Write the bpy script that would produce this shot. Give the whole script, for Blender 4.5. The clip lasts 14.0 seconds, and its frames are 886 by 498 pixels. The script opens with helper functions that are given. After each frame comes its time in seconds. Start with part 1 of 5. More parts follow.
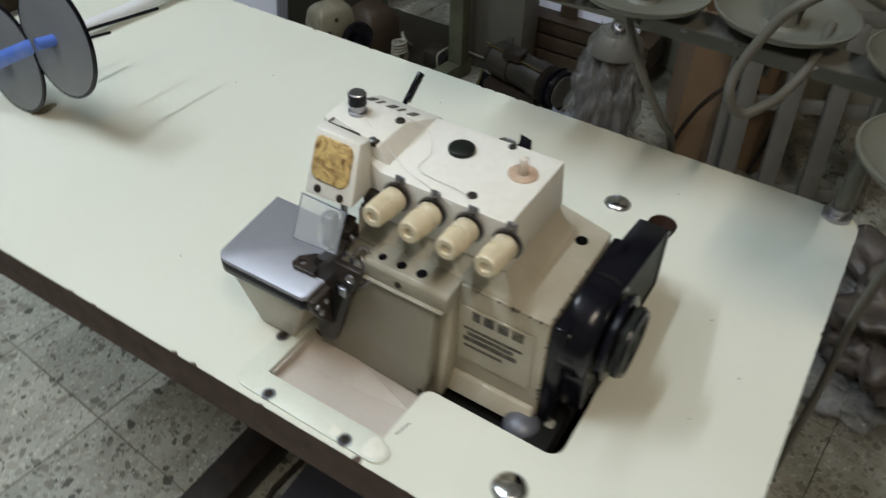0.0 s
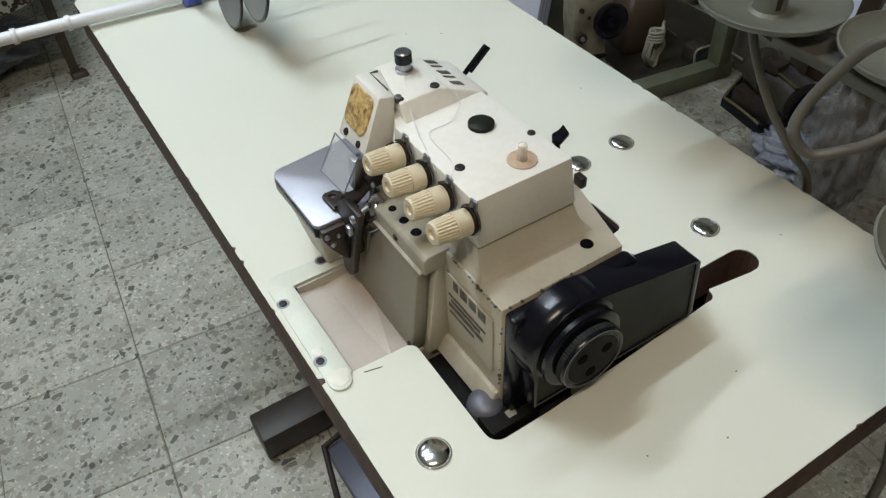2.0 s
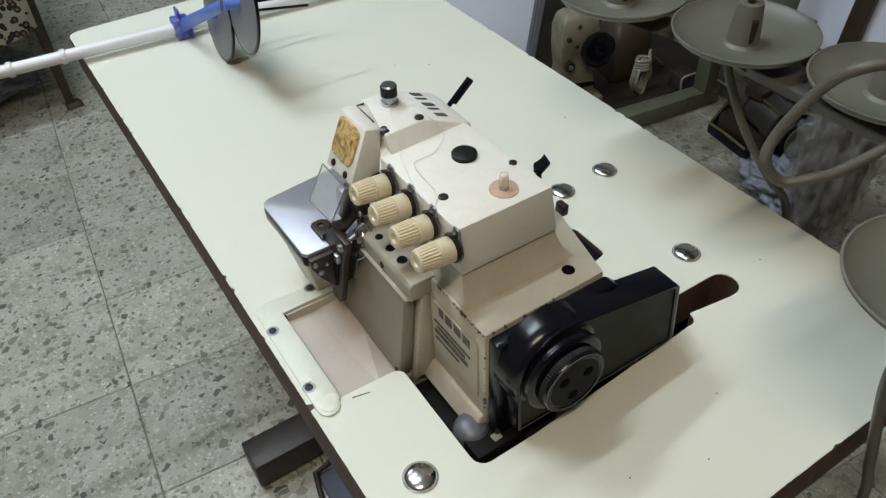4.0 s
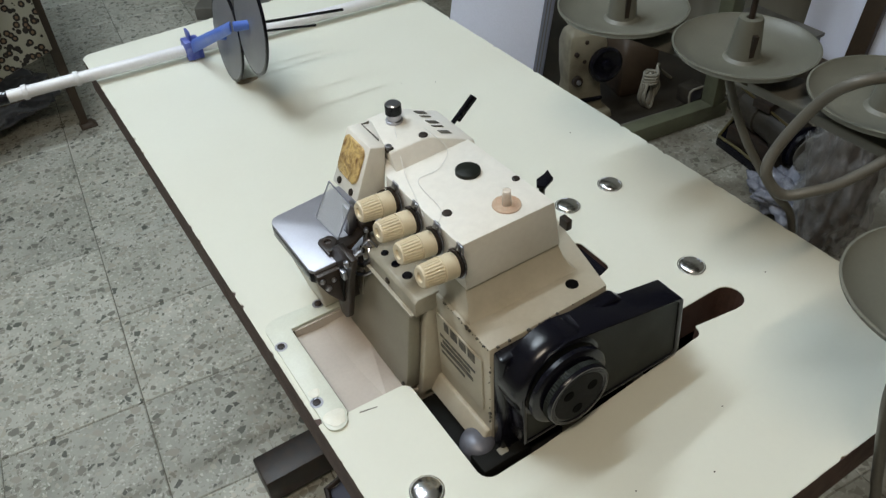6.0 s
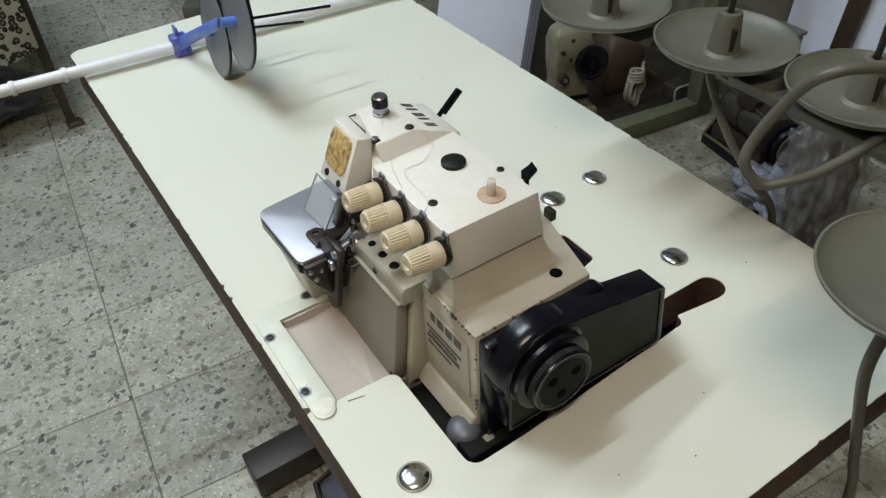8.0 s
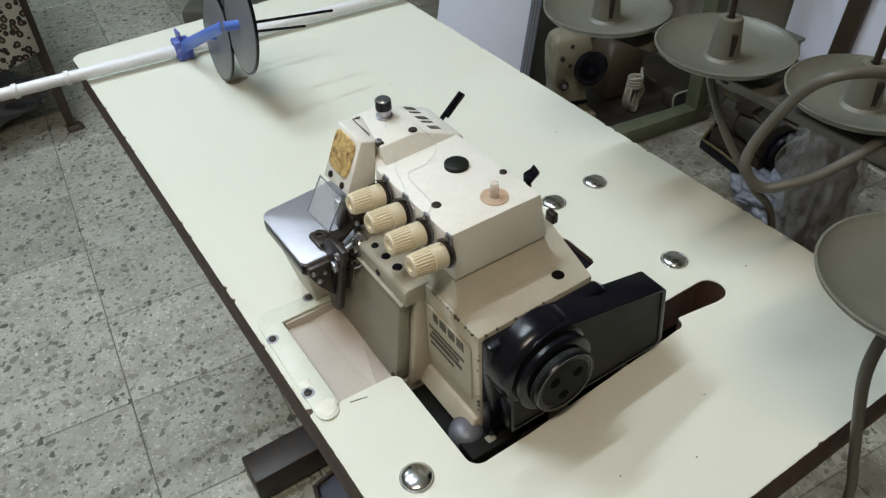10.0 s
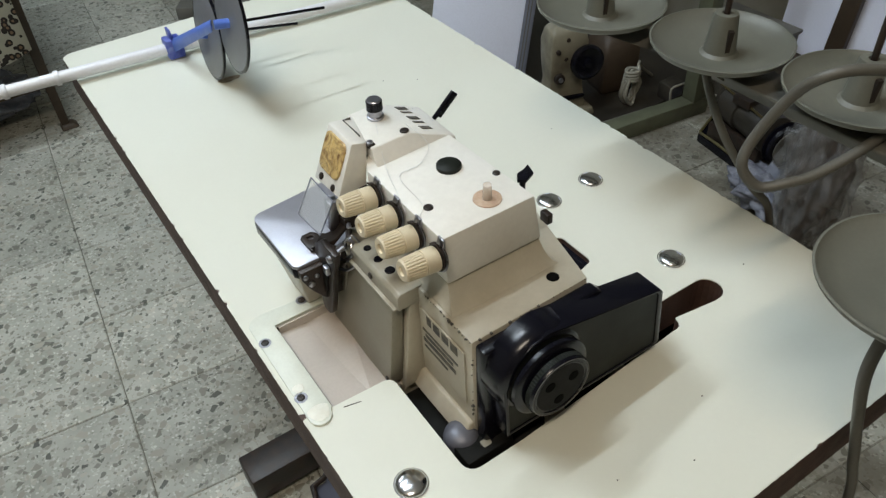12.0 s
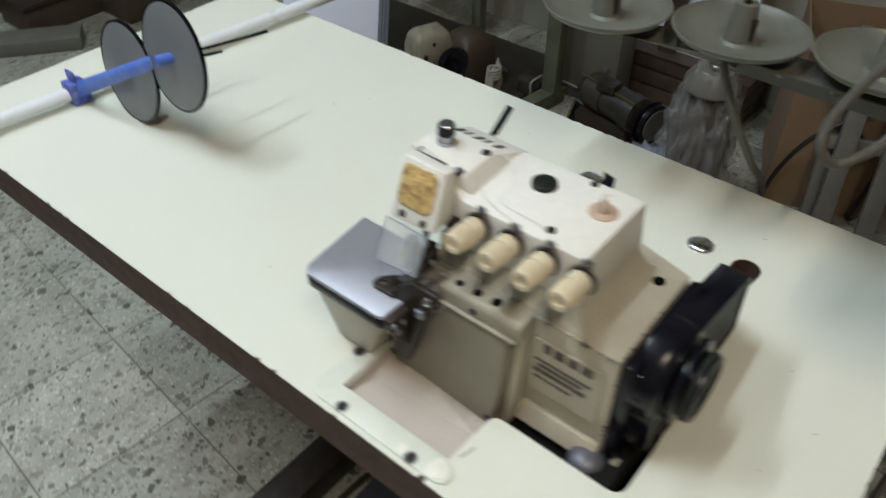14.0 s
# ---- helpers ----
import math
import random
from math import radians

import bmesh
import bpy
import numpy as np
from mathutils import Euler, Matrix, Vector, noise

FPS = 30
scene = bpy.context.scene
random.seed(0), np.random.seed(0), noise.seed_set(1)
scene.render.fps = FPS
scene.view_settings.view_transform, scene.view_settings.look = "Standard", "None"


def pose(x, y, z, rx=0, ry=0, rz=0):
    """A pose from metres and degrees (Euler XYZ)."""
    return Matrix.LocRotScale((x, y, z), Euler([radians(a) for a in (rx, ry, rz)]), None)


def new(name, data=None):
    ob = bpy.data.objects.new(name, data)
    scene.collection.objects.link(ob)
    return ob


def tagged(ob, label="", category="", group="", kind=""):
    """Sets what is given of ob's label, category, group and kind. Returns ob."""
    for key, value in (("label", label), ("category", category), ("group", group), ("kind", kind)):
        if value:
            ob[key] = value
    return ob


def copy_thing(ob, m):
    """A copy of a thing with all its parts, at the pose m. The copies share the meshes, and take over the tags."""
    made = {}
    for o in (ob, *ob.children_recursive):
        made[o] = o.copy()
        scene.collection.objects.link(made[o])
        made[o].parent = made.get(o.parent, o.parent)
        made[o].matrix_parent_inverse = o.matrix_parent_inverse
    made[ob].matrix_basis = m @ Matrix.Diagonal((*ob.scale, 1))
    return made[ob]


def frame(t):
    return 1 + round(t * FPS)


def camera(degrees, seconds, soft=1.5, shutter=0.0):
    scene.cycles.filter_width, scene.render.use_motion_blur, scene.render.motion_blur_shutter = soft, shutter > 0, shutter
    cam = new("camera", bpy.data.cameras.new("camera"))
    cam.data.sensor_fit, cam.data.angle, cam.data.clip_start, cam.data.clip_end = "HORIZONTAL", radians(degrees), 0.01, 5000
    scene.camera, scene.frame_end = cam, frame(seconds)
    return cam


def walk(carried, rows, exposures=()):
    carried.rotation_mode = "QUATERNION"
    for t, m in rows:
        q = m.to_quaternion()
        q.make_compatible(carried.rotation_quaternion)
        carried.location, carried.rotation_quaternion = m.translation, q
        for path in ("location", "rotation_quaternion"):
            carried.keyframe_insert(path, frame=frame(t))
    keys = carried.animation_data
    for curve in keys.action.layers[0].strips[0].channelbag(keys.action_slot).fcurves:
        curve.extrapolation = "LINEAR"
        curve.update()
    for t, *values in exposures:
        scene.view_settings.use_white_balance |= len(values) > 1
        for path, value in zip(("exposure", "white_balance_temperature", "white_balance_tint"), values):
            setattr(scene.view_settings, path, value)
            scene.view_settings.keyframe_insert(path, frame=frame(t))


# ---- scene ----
cam = camera(59.6, 14.0, soft=1.3, shutter=1.0)
ROWS = [
    (0, -0.2735, 0.0633, 1.3373, 47.03, -1.35, -57.85),
    (0.5, -0.2734, -0.0193, 1.3522, 46.54, -2.35, -51.72),
    (1, -0.2025, -0.0994, 1.3454, 45.36, -1.62, -40.44),
    (1.5, -0.143, -0.1232, 1.3435, 45.67, -0.09, -34.95),
    (2, -0.1199, -0.1275, 1.3459, 45.46, 1.77, -32.74),
    (2.5, -0.1203, -0.1335, 1.3514, 45.85, 1.54, -33.05),
    (3, -0.1187, -0.1366, 1.3539, 46.61, 1.62, -33.82),
    (3.5, -0.1188, -0.1395, 1.3567, 47.09, 1.63, -33.44),
    (6, -0.1157, -0.1512, 1.3647, 48.45, 2.8, -32.98),
    (6.5, -0.1169, -0.1538, 1.3671, 48.93, 2.73, -33.13),
    (7, -0.1175, -0.1563, 1.3651, 48.83, 2.44, -33.23),
    (7.5, -0.1194, -0.1618, 1.3659, 49.01, 2.53, -33.43),
    (8, -0.1219, -0.1653, 1.365, 48.45, 2.41, -33.73),
    (10.5, -0.1298, -0.1676, 1.3664, 48.92, 2.15, -33.75),
    (11, -0.1252, -0.1664, 1.3673, 48.77, 2.41, -33.82),
    (11.5, -0.1193, -0.1614, 1.3655, 48.63, 2.4, -34.05),
    (12, -0.1171, -0.1594, 1.365, 48.36, 2.5, -34.15),
    (12.5, -0.121, -0.16, 1.3661, 48.27, 2.79, -33.64),
    (13, -0.1441, -0.1421, 1.3602, 47.31, 1.78, -34.21),
    (13.5, -0.2, -0.0556, 1.3541, 47.3, 0.62, -44.07),
    (14, -0.2791, 0.0548, 1.3544, 48.51, -0.22, -50.63),
]
EXPOSURES = [(0, -0.15), (0.5, -0.07), (2, -0.03), (3.7, -0.04), (6, -0.07), (7.5, -0.04), (8.2, 0.0), (10.5, 0.02), (12.5, 0.02), (14, -0.02)]
walk(cam, [(t, pose(x, y, z, rx, ry, rz)) for t, x, y, z, rx, ry, rz in ROWS], EXPOSURES)

# ---- light ----
world = bpy.data.worlds.new("world")
world.use_nodes = True
world.node_tree.nodes["Background"].inputs[0].default_value = (0.55, 0.6, 0.62, 1)
world.node_tree.nodes["Background"].inputs[1].default_value = 0.10
scene.world = world


def tube_light(x, y, z, length, width, watts, colour):
    data = bpy.data.lights.new("tube_light", "AREA")
    data.shape, data.size, data.size_y, data.energy, data.color = "RECTANGLE", length, width, watts, colour
    lamp = new("tube_light", data)
    lamp.matrix_world = pose(x, y, z)
    return lamp


COOL, WARM = (0.872, 1.0, 1.10), (1.0, 0.87, 0.70)
for x, y, watts, colour in ((-0.45, 1.95, 36, COOL), (-0.45, 0.9, 24, COOL), (-0.3, 3.7, 10, COOL), (-1.0, -0.9, 37, WARM)):
    tube_light(x, y, 3.40, 1.2, 0.04, watts, colour)
    tube_light(x, y, 3.44, 1.2, 0.04, watts * 0.3, colour).matrix_world = pose(x, y, 3.44, 180)


# ---- materials ----
def material(name, colour, rough=0.5, metal=0.0, second=None, scale=20.0, amount=0.35, fine=300.0, bump=0.05, depth=0.002, spread=0.0, coat=0.0, warp=0.0, specular=0.5, alpha=1.0, grain_amount=0.07):
    """Base colour broken by coarse stains and fine grain, with a light relief."""
    m = bpy.data.materials.new(name)
    m.use_nodes = True
    nodes, links = m.node_tree.nodes, m.node_tree.links
    b = nodes["Principled BSDF"]
    b.inputs["Metallic"].default_value = metal
    b.inputs["Coat Weight"].default_value = coat
    b.inputs["Specular IOR Level"].default_value = specular
    b.inputs["Alpha"].default_value = alpha
    co = nodes.new("ShaderNodeTexCoord")
    coarse, grain = nodes.new("ShaderNodeTexNoise"), nodes.new("ShaderNodeTexNoise")
    for node, s, d in ((coarse, scale, 5.0), (grain, fine, 3.0)):
        node.inputs["Scale"].default_value = s
        node.inputs["Detail"].default_value = d
        links.new(co.outputs["Object"], node.inputs["Vector"])
    coarse.inputs["Distortion"].default_value = warp
    ramp = nodes.new("ShaderNodeValToRGB")
    ramp.color_ramp.elements[0].position, ramp.color_ramp.elements[1].position = 0.42, 0.72
    links.new(coarse.outputs["Fac"], ramp.inputs["Fac"])
    mix = nodes.new("ShaderNodeMix")
    mix.data_type = "RGBA"
    mix.inputs["A"].default_value = (*colour, 1)
    mix.inputs["B"].default_value = (*(second or [c * 0.7 for c in colour]), 1)
    times = nodes.new("ShaderNodeMath")
    times.operation = "MULTIPLY"
    times.inputs[1].default_value = amount
    links.new(ramp.outputs["Color"], times.inputs[0])
    links.new(times.outputs[0], mix.inputs["Factor"])
    hsv = nodes.new("ShaderNodeHueSaturation")
    links.new(mix.outputs["Result"], hsv.inputs["Color"])
    vary = nodes.new("ShaderNodeMapRange")
    vary.inputs["To Min"].default_value, vary.inputs["To Max"].default_value = 1 - grain_amount - spread, 1 + grain_amount + spread
    if spread:
        info = nodes.new("ShaderNodeObjectInfo")
        links.new(info.outputs["Random"], vary.inputs["Value"])
    else:
        links.new(grain.outputs["Fac"], vary.inputs["Value"])
    links.new(vary.outputs[0], hsv.inputs["Value"])
    links.new(hsv.outputs[0], b.inputs["Base Color"])
    rr = nodes.new("ShaderNodeMapRange")
    rr.inputs["To Min"].default_value, rr.inputs["To Max"].default_value = max(0.02, rough - 0.1), min(1, rough + 0.12)
    links.new(coarse.outputs["Fac"], rr.inputs["Value"])
    links.new(rr.outputs[0], b.inputs["Roughness"])
    if bump:
        bp = nodes.new("ShaderNodeBump")
        bp.inputs["Strength"].default_value, bp.inputs["Distance"].default_value = bump, depth
        links.new(grain.outputs["Fac"], bp.inputs["Height"])
        links.new(bp.outputs[0], b.inputs["Normal"])
    return m


def terrazzo():
    m = bpy.data.materials.new("terrazzo")
    m.use_nodes = True
    nodes, links = m.node_tree.nodes, m.node_tree.links
    b = nodes["Principled BSDF"]
    geo = nodes.new("ShaderNodeNewGeometry")
    warp = nodes.new("ShaderNodeTexNoise")
    warp.inputs["Scale"].default_value = 55
    links.new(geo.outputs["Position"], warp.inputs["Vector"])
    shift = nodes.new("ShaderNodeVectorMath")
    shift.operation = "MULTIPLY_ADD"
    links.new(warp.outputs["Color"], shift.inputs[0])
    shift.inputs[1].default_value = (0.009, 0.009, 0.009)
    links.new(geo.outputs["Position"], shift.inputs[2])
    last = None
    base = nodes.new("ShaderNodeTexNoise")
    base.inputs["Scale"].default_value, base.inputs["Detail"].default_value = 9, 6
    links.new(geo.outputs["Position"], base.inputs["Vector"])
    ramp = nodes.new("ShaderNodeValToRGB")
    ramp.color_ramp.elements[0].position, ramp.color_ramp.elements[0].color = 0.3, (0.28, 0.285, 0.24, 1)
    ramp.color_ramp.elements[1].position, ramp.color_ramp.elements[1].color = 0.75, (0.46, 0.46, 0.405, 1)
    links.new(base.outputs["Fac"], ramp.inputs["Fac"])
    last = ramp.outputs["Color"]
    for scale, edge, keep, dark, light in ((190, 0.05, 0.34, (0.20, 0.19, 0.15, 1), (0.56, 0.56, 0.50, 1)), (100, 0.06, 0.24, (0.09, 0.092, 0.075, 1), (0.46, 0.44, 0.37, 1)), (58, 0.07, 0.17, (0.075, 0.08, 0.065, 1), (0.36, 0.34, 0.28, 1))):
        v, border = nodes.new("ShaderNodeTexVoronoi"), nodes.new("ShaderNodeTexVoronoi")
        border.feature = "DISTANCE_TO_EDGE"
        for node in (v, border):
            node.inputs["Scale"].default_value = scale
            links.new(shift.outputs[0], node.inputs["Vector"])
        inside = nodes.new("ShaderNodeMath")
        inside.operation = "GREATER_THAN"
        inside.inputs[1].default_value = edge
        links.new(border.outputs["Distance"], inside.inputs[0])
        split = nodes.new("ShaderNodeSeparateColor")
        links.new(v.outputs["Color"], split.inputs[0])
        some = nodes.new("ShaderNodeMath")
        some.operation = "LESS_THAN"
        some.inputs[1].default_value = keep
        links.new(split.outputs[0], some.inputs[0])
        both = nodes.new("ShaderNodeMath")
        both.operation = "MULTIPLY"
        links.new(inside.outputs[0], both.inputs[0])
        links.new(some.outputs[0], both.inputs[1])
        chip = nodes.new("ShaderNodeMix")
        chip.data_type = "RGBA"
        chip.inputs["A"].default_value, chip.inputs["B"].default_value = dark, light
        links.new(split.outputs[1], chip.inputs["Factor"])
        mix = nodes.new("ShaderNodeMix")
        mix.data_type = "RGBA"
        links.new(both.outputs[0], mix.inputs["Factor"])
        links.new(last, mix.inputs["A"])
        links.new(chip.outputs["Result"], mix.inputs["B"])
        last = mix.outputs["Result"]
    info = nodes.new("ShaderNodeObjectInfo")
    vary = nodes.new("ShaderNodeMapRange")
    vary.inputs["To Min"].default_value, vary.inputs["To Max"].default_value = 0.86, 1.1
    links.new(info.outputs["Random"], vary.inputs["Value"])
    hsv = nodes.new("ShaderNodeHueSaturation")
    links.new(vary.outputs[0], hsv.inputs["Value"])
    links.new(last, hsv.inputs["Color"])
    # brown blotches beside the spare machines: dirt, plus shade put into the colour
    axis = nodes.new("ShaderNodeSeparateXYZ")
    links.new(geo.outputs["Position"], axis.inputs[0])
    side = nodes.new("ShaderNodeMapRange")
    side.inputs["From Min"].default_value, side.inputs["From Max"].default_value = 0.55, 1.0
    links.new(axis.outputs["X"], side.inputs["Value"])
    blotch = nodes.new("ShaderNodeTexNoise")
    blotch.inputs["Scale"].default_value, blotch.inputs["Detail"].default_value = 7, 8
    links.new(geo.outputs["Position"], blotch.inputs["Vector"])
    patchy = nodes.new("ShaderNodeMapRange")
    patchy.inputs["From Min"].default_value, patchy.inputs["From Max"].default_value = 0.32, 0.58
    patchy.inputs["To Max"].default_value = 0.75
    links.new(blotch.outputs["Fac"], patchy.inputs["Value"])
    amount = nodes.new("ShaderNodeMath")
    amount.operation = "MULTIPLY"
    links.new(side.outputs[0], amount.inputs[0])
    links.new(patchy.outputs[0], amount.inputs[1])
    dirt_shade = nodes.new("ShaderNodeMix")
    dirt_shade.data_type = "RGBA"
    dirt_shade.inputs["B"].default_value = (0.10, 0.085, 0.06, 1)
    links.new(amount.outputs[0], dirt_shade.inputs["Factor"])
    links.new(hsv.outputs[0], dirt_shade.inputs["A"])
    links.new(dirt_shade.outputs["Result"], b.inputs["Base Color"])
    b.inputs["Roughness"].default_value = 0.45
    return m


def leopard():
    m = material("leopard_cloth", (0.42, 0.33, 0.2), 0.8)
    nodes, links = m.node_tree.nodes, m.node_tree.links
    b = nodes["Principled BSDF"]
    co = nodes.new("ShaderNodeTexCoord")
    v = nodes.new("ShaderNodeTexVoronoi")
    v.inputs["Scale"].default_value = 52
    links.new(co.outputs["Object"], v.inputs["Vector"])
    ramp = nodes.new("ShaderNodeValToRGB")
    ramp.color_ramp.interpolation = "CONSTANT"
    e = ramp.color_ramp.elements
    e[0].position, e[0].color = 0.0, (0.19, 0.12, 0.07, 1)
    e[1].position, e[1].color = 0.25, (0.02, 0.015, 0.01, 1)
    third = e.new(0.53)
    third.color = (0.38, 0.36, 0.28, 1)
    links.new(v.outputs["Distance"], ramp.inputs["Fac"])
    links.new(ramp.outputs["Color"], b.inputs["Base Color"])
    return m


LAMINATE = material("cream_laminate", (0.69, 0.70, 0.615), 0.42, second=(0.63, 0.62, 0.52), scale=3.0, amount=0.45, fine=160, bump=0.006, grain_amount=0.015)
CORE = material("brown_core", (0.072, 0.038, 0.027), 0.6, second=(0.035, 0.02, 0.015), scale=45, amount=0.7, bump=0.3)
TERRAZZO = terrazzo()
GROUT = material("grout", (0.17, 0.165, 0.135), 0.9)
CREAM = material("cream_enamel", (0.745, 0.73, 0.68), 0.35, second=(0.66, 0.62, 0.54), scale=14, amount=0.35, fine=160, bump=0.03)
# enamel of the ledge and lip, with their shade put into the colour
SHADED_LEDGE = material("shaded_ledge_enamel", (0.40, 0.375, 0.305), 0.38, second=(0.30, 0.27, 0.20), scale=40, amount=0.6, bump=0.06)
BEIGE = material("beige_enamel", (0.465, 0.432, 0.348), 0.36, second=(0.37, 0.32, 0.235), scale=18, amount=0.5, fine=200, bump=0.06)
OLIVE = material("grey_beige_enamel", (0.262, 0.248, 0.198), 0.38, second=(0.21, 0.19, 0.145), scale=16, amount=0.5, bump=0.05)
KNOB = material("ivory_plastic", (0.66, 0.575, 0.415), 0.42, second=(0.56, 0.48, 0.33), scale=60, amount=0.4, bump=0.02)
BLACK = material("black_plastic", (0.005, 0.005, 0.009), 0.2, scale=40, amount=0.3, bump=0.02, specular=0.3)
FACE = material("dull_black_plastic", (0.009, 0.009, 0.008), 0.6, scale=60, amount=0.4, bump=0.04, specular=0.12)
GUARD = material("dark_green_plastic", (0.010, 0.012, 0.009), 0.5, scale=25, amount=0.3, bump=0.04, specular=0.2)
DARK = material("oily_steel", (0.022, 0.017, 0.014), 0.4, metal=0.15, second=(0.05, 0.03, 0.02), scale=50, amount=0.6, bump=0.1, specular=0.4)
STEEL = material("worn_steel", (0.42, 0.42, 0.46), 0.3, metal=1.0, second=(0.3, 0.29, 0.3), scale=25, amount=0.5, fine=500, bump=0.05)
CHROME = material("chrome", (0.80, 0.80, 0.82), 0.15, metal=1.0, amount=0.15, bump=0.02)
DISH = material("grey_plastic", (0.106, 0.108, 0.087), 0.45, second=(0.165, 0.164, 0.136), scale=9, amount=0.6, bump=0.03)
CABLE = material("grey_cable", (0.105, 0.100, 0.084), 0.5, bump=0.03)
PIPE = material("white_pipe", (0.74, 0.75, 0.78), 0.3, amount=0.15, bump=0.0)
BLUE = material("blue_plastic", (0.075, 0.16, 0.56), 0.35, second=(0.24, 0.32, 0.62), scale=60, amount=0.4)
DEEPBLUE = material("deep_blue_plastic", (0.035, 0.06, 0.36), 0.35, second=(0.30, 0.36, 0.62), scale=90, amount=0.5)
REEL = material("blue_grey_plastic", (0.17, 0.175, 0.19), 0.35, scale=12, amount=0.3)
PANEL = material("white_panel", (0.80, 0.84, 0.99), 0.4, scale=4, amount=0.1, bump=0.01)
ALU = material("aluminium", (0.22, 0.235, 0.30), 0.4, metal=0.4)
GREEN = material("green_paint", (0.115, 0.125, 0.08), 0.5, second=(0.06, 0.06, 0.038), scale=12, amount=0.7, bump=0.1)
WALL = material("dingy_plaster", (0.26, 0.25, 0.205), 0.8, second=(0.18, 0.165, 0.13), scale=4, amount=0.6, bump=0.1)
CEILING = material("white_ceiling", (0.82, 0.82, 0.80), 0.8, scale=3)
WOOD = material("dark_wood", (0.05, 0.033, 0.02), 0.55, scale=20, amount=0.6, bump=0.2)
LEOPARD = leopard()
BAG = material("clear_plastic", (0.19, 0.20, 0.245), 0.25, scale=25, amount=0.4, bump=0.3, depth=0.01)
CARDBOARD = material("cardboard", (0.2, 0.13, 0.075), 0.8, scale=10, amount=0.3)
RUST = material("stained_window", (0.64, 0.46, 0.19), 0.3, second=(0.14, 0.05, 0.012), scale=46, amount=1.0, bump=0.4, depth=0.004, coat=0.5, warp=3.0)
RACK = material("grey_steel", (0.13, 0.125, 0.11), 0.45, second=(0.08, 0.075, 0.06), scale=14, amount=0.5)
GRIME = material("oily_floor_board", (0.022, 0.019, 0.015), 0.45, second=(0.05, 0.042, 0.03), scale=9, amount=0.7, bump=0.1)
AMBER = material("amber_plastic", (0.55, 0.42, 0.32), 0.25, second=(0.38, 0.20, 0.11), scale=90, amount=0.7, coat=0.4)
CLEAR = material("clear_window", (0.62, 0.65, 0.68), 0.12, amount=0.1, bump=0, alpha=0.26)
PLATE = material("polished_steel", (0.40, 0.405, 0.455), 0.40, metal=0.55, second=(0.33, 0.325, 0.35), scale=30, amount=0.5, fine=500, bump=0.05)
FILLER = material("white_filler", (0.78, 0.775, 0.69), 0.5, second=(0.66, 0.63, 0.52), scale=90, amount=0.6, fine=400, bump=0.15)
RUSTY = material("rust_stain", (0.50, 0.43, 0.31), 0.5, second=(0.24, 0.13, 0.06), scale=120, amount=0.9, bump=0)
STRIP = material("pale_green_white_paint", (0.66, 0.685, 0.605), 0.35, second=(0.58, 0.59, 0.50), scale=40, amount=0.5, bump=0.02)
PAD = material("blue_grey_casting", (0.15, 0.155, 0.185), 0.45, metal=0.3, second=(0.09, 0.09, 0.10), scale=60, amount=0.6)
PIT = material("dark_hole", (0.004, 0.004, 0.004), 0.9, bump=0, specular=0.05)
THREAD = material("white_thread", (0.7, 0.7, 0.68), 0.7, amount=0.1, bump=0)
SIGHT = material("sight_plastic", (0.80, 0.70, 0.60), 0.1, amount=0.2, bump=0, alpha=0.45)
INK = material("faded_ink", (0.06, 0.055, 0.05), 0.6, second=(0.2, 0.18, 0.13), scale=220, amount=0.8, bump=0)


# ---- mesh helpers ----
def part(name, bm, mat, parent=None, label="", bevel=0.0, seg=2, smooth=False):
    """Links a bmesh as one mesh object, with its sharp edges rounded."""
    bmesh.ops.recalc_face_normals(bm, faces=bm.faces)
    if bevel:
        sharp = [e for e in bm.edges if len(e.link_faces) == 2 and e.calc_face_angle(0) > 0.6]
        bmesh.ops.bevel(bm, geom=sharp, offset=bevel, segments=seg, affect="EDGES", profile=0.5, clamp_overlap=True)
    mesh = bpy.data.meshes.new(name)
    bm.to_mesh(mesh)
    bm.free()
    mesh.materials.append(mat)
    if smooth or bevel:
        for p in mesh.polygons:
            p.use_smooth = True
        if smooth != "soft":
            mesh.set_sharp_from_angle(angle=radians(38))
    ob = new(name, mesh)
    if parent:
        ob.parent = parent
    if label:
        tagged(ob, label)
    return ob


def thing(name, label, category, group="", kind=""):
    return tagged(new(name), label, category, group, kind)


def box(x0, x1, y0, y1, z0, z1, bm=None):
    bm = bm or bmesh.new()
    v = [bm.verts.new((x, y, z)) for z in (z0, z1) for y in (y0, y1) for x in (x0, x1)]
    for f in ((0, 2, 3, 1), (4, 5, 7, 6), (0, 1, 5, 4), (1, 3, 7, 5), (3, 2, 6, 7), (2, 0, 4, 6)):
        bm.faces.new([v[i] for i in f])
    return bm


def hexa(low, high, bm=None):
    """A solid between two quads of four points each."""
    bm = bm or bmesh.new()
    a, b = [bm.verts.new(p) for p in low], [bm.verts.new(p) for p in high]
    n = len(a)
    bm.faces.new(a[::-1])
    bm.faces.new(b)
    for i in range(n):
        bm.faces.new((a[i], a[(i + 1) % n], b[(i + 1) % n], b[i]))
    return bm


def loft(rings, bm=None):
    """A solid through several rings of equally many points."""
    bm = bm or bmesh.new()
    rows = [[bm.verts.new(p) for p in ring] for ring in rings]
    n = len(rows[0])
    bm.faces.new(rows[0][::-1])
    bm.faces.new(rows[-1])
    for a, b in zip(rows, rows[1:]):
        for i in range(n):
            bm.faces.new((a[i], a[(i + 1) % n], b[(i + 1) % n], b[i]))
    return bm


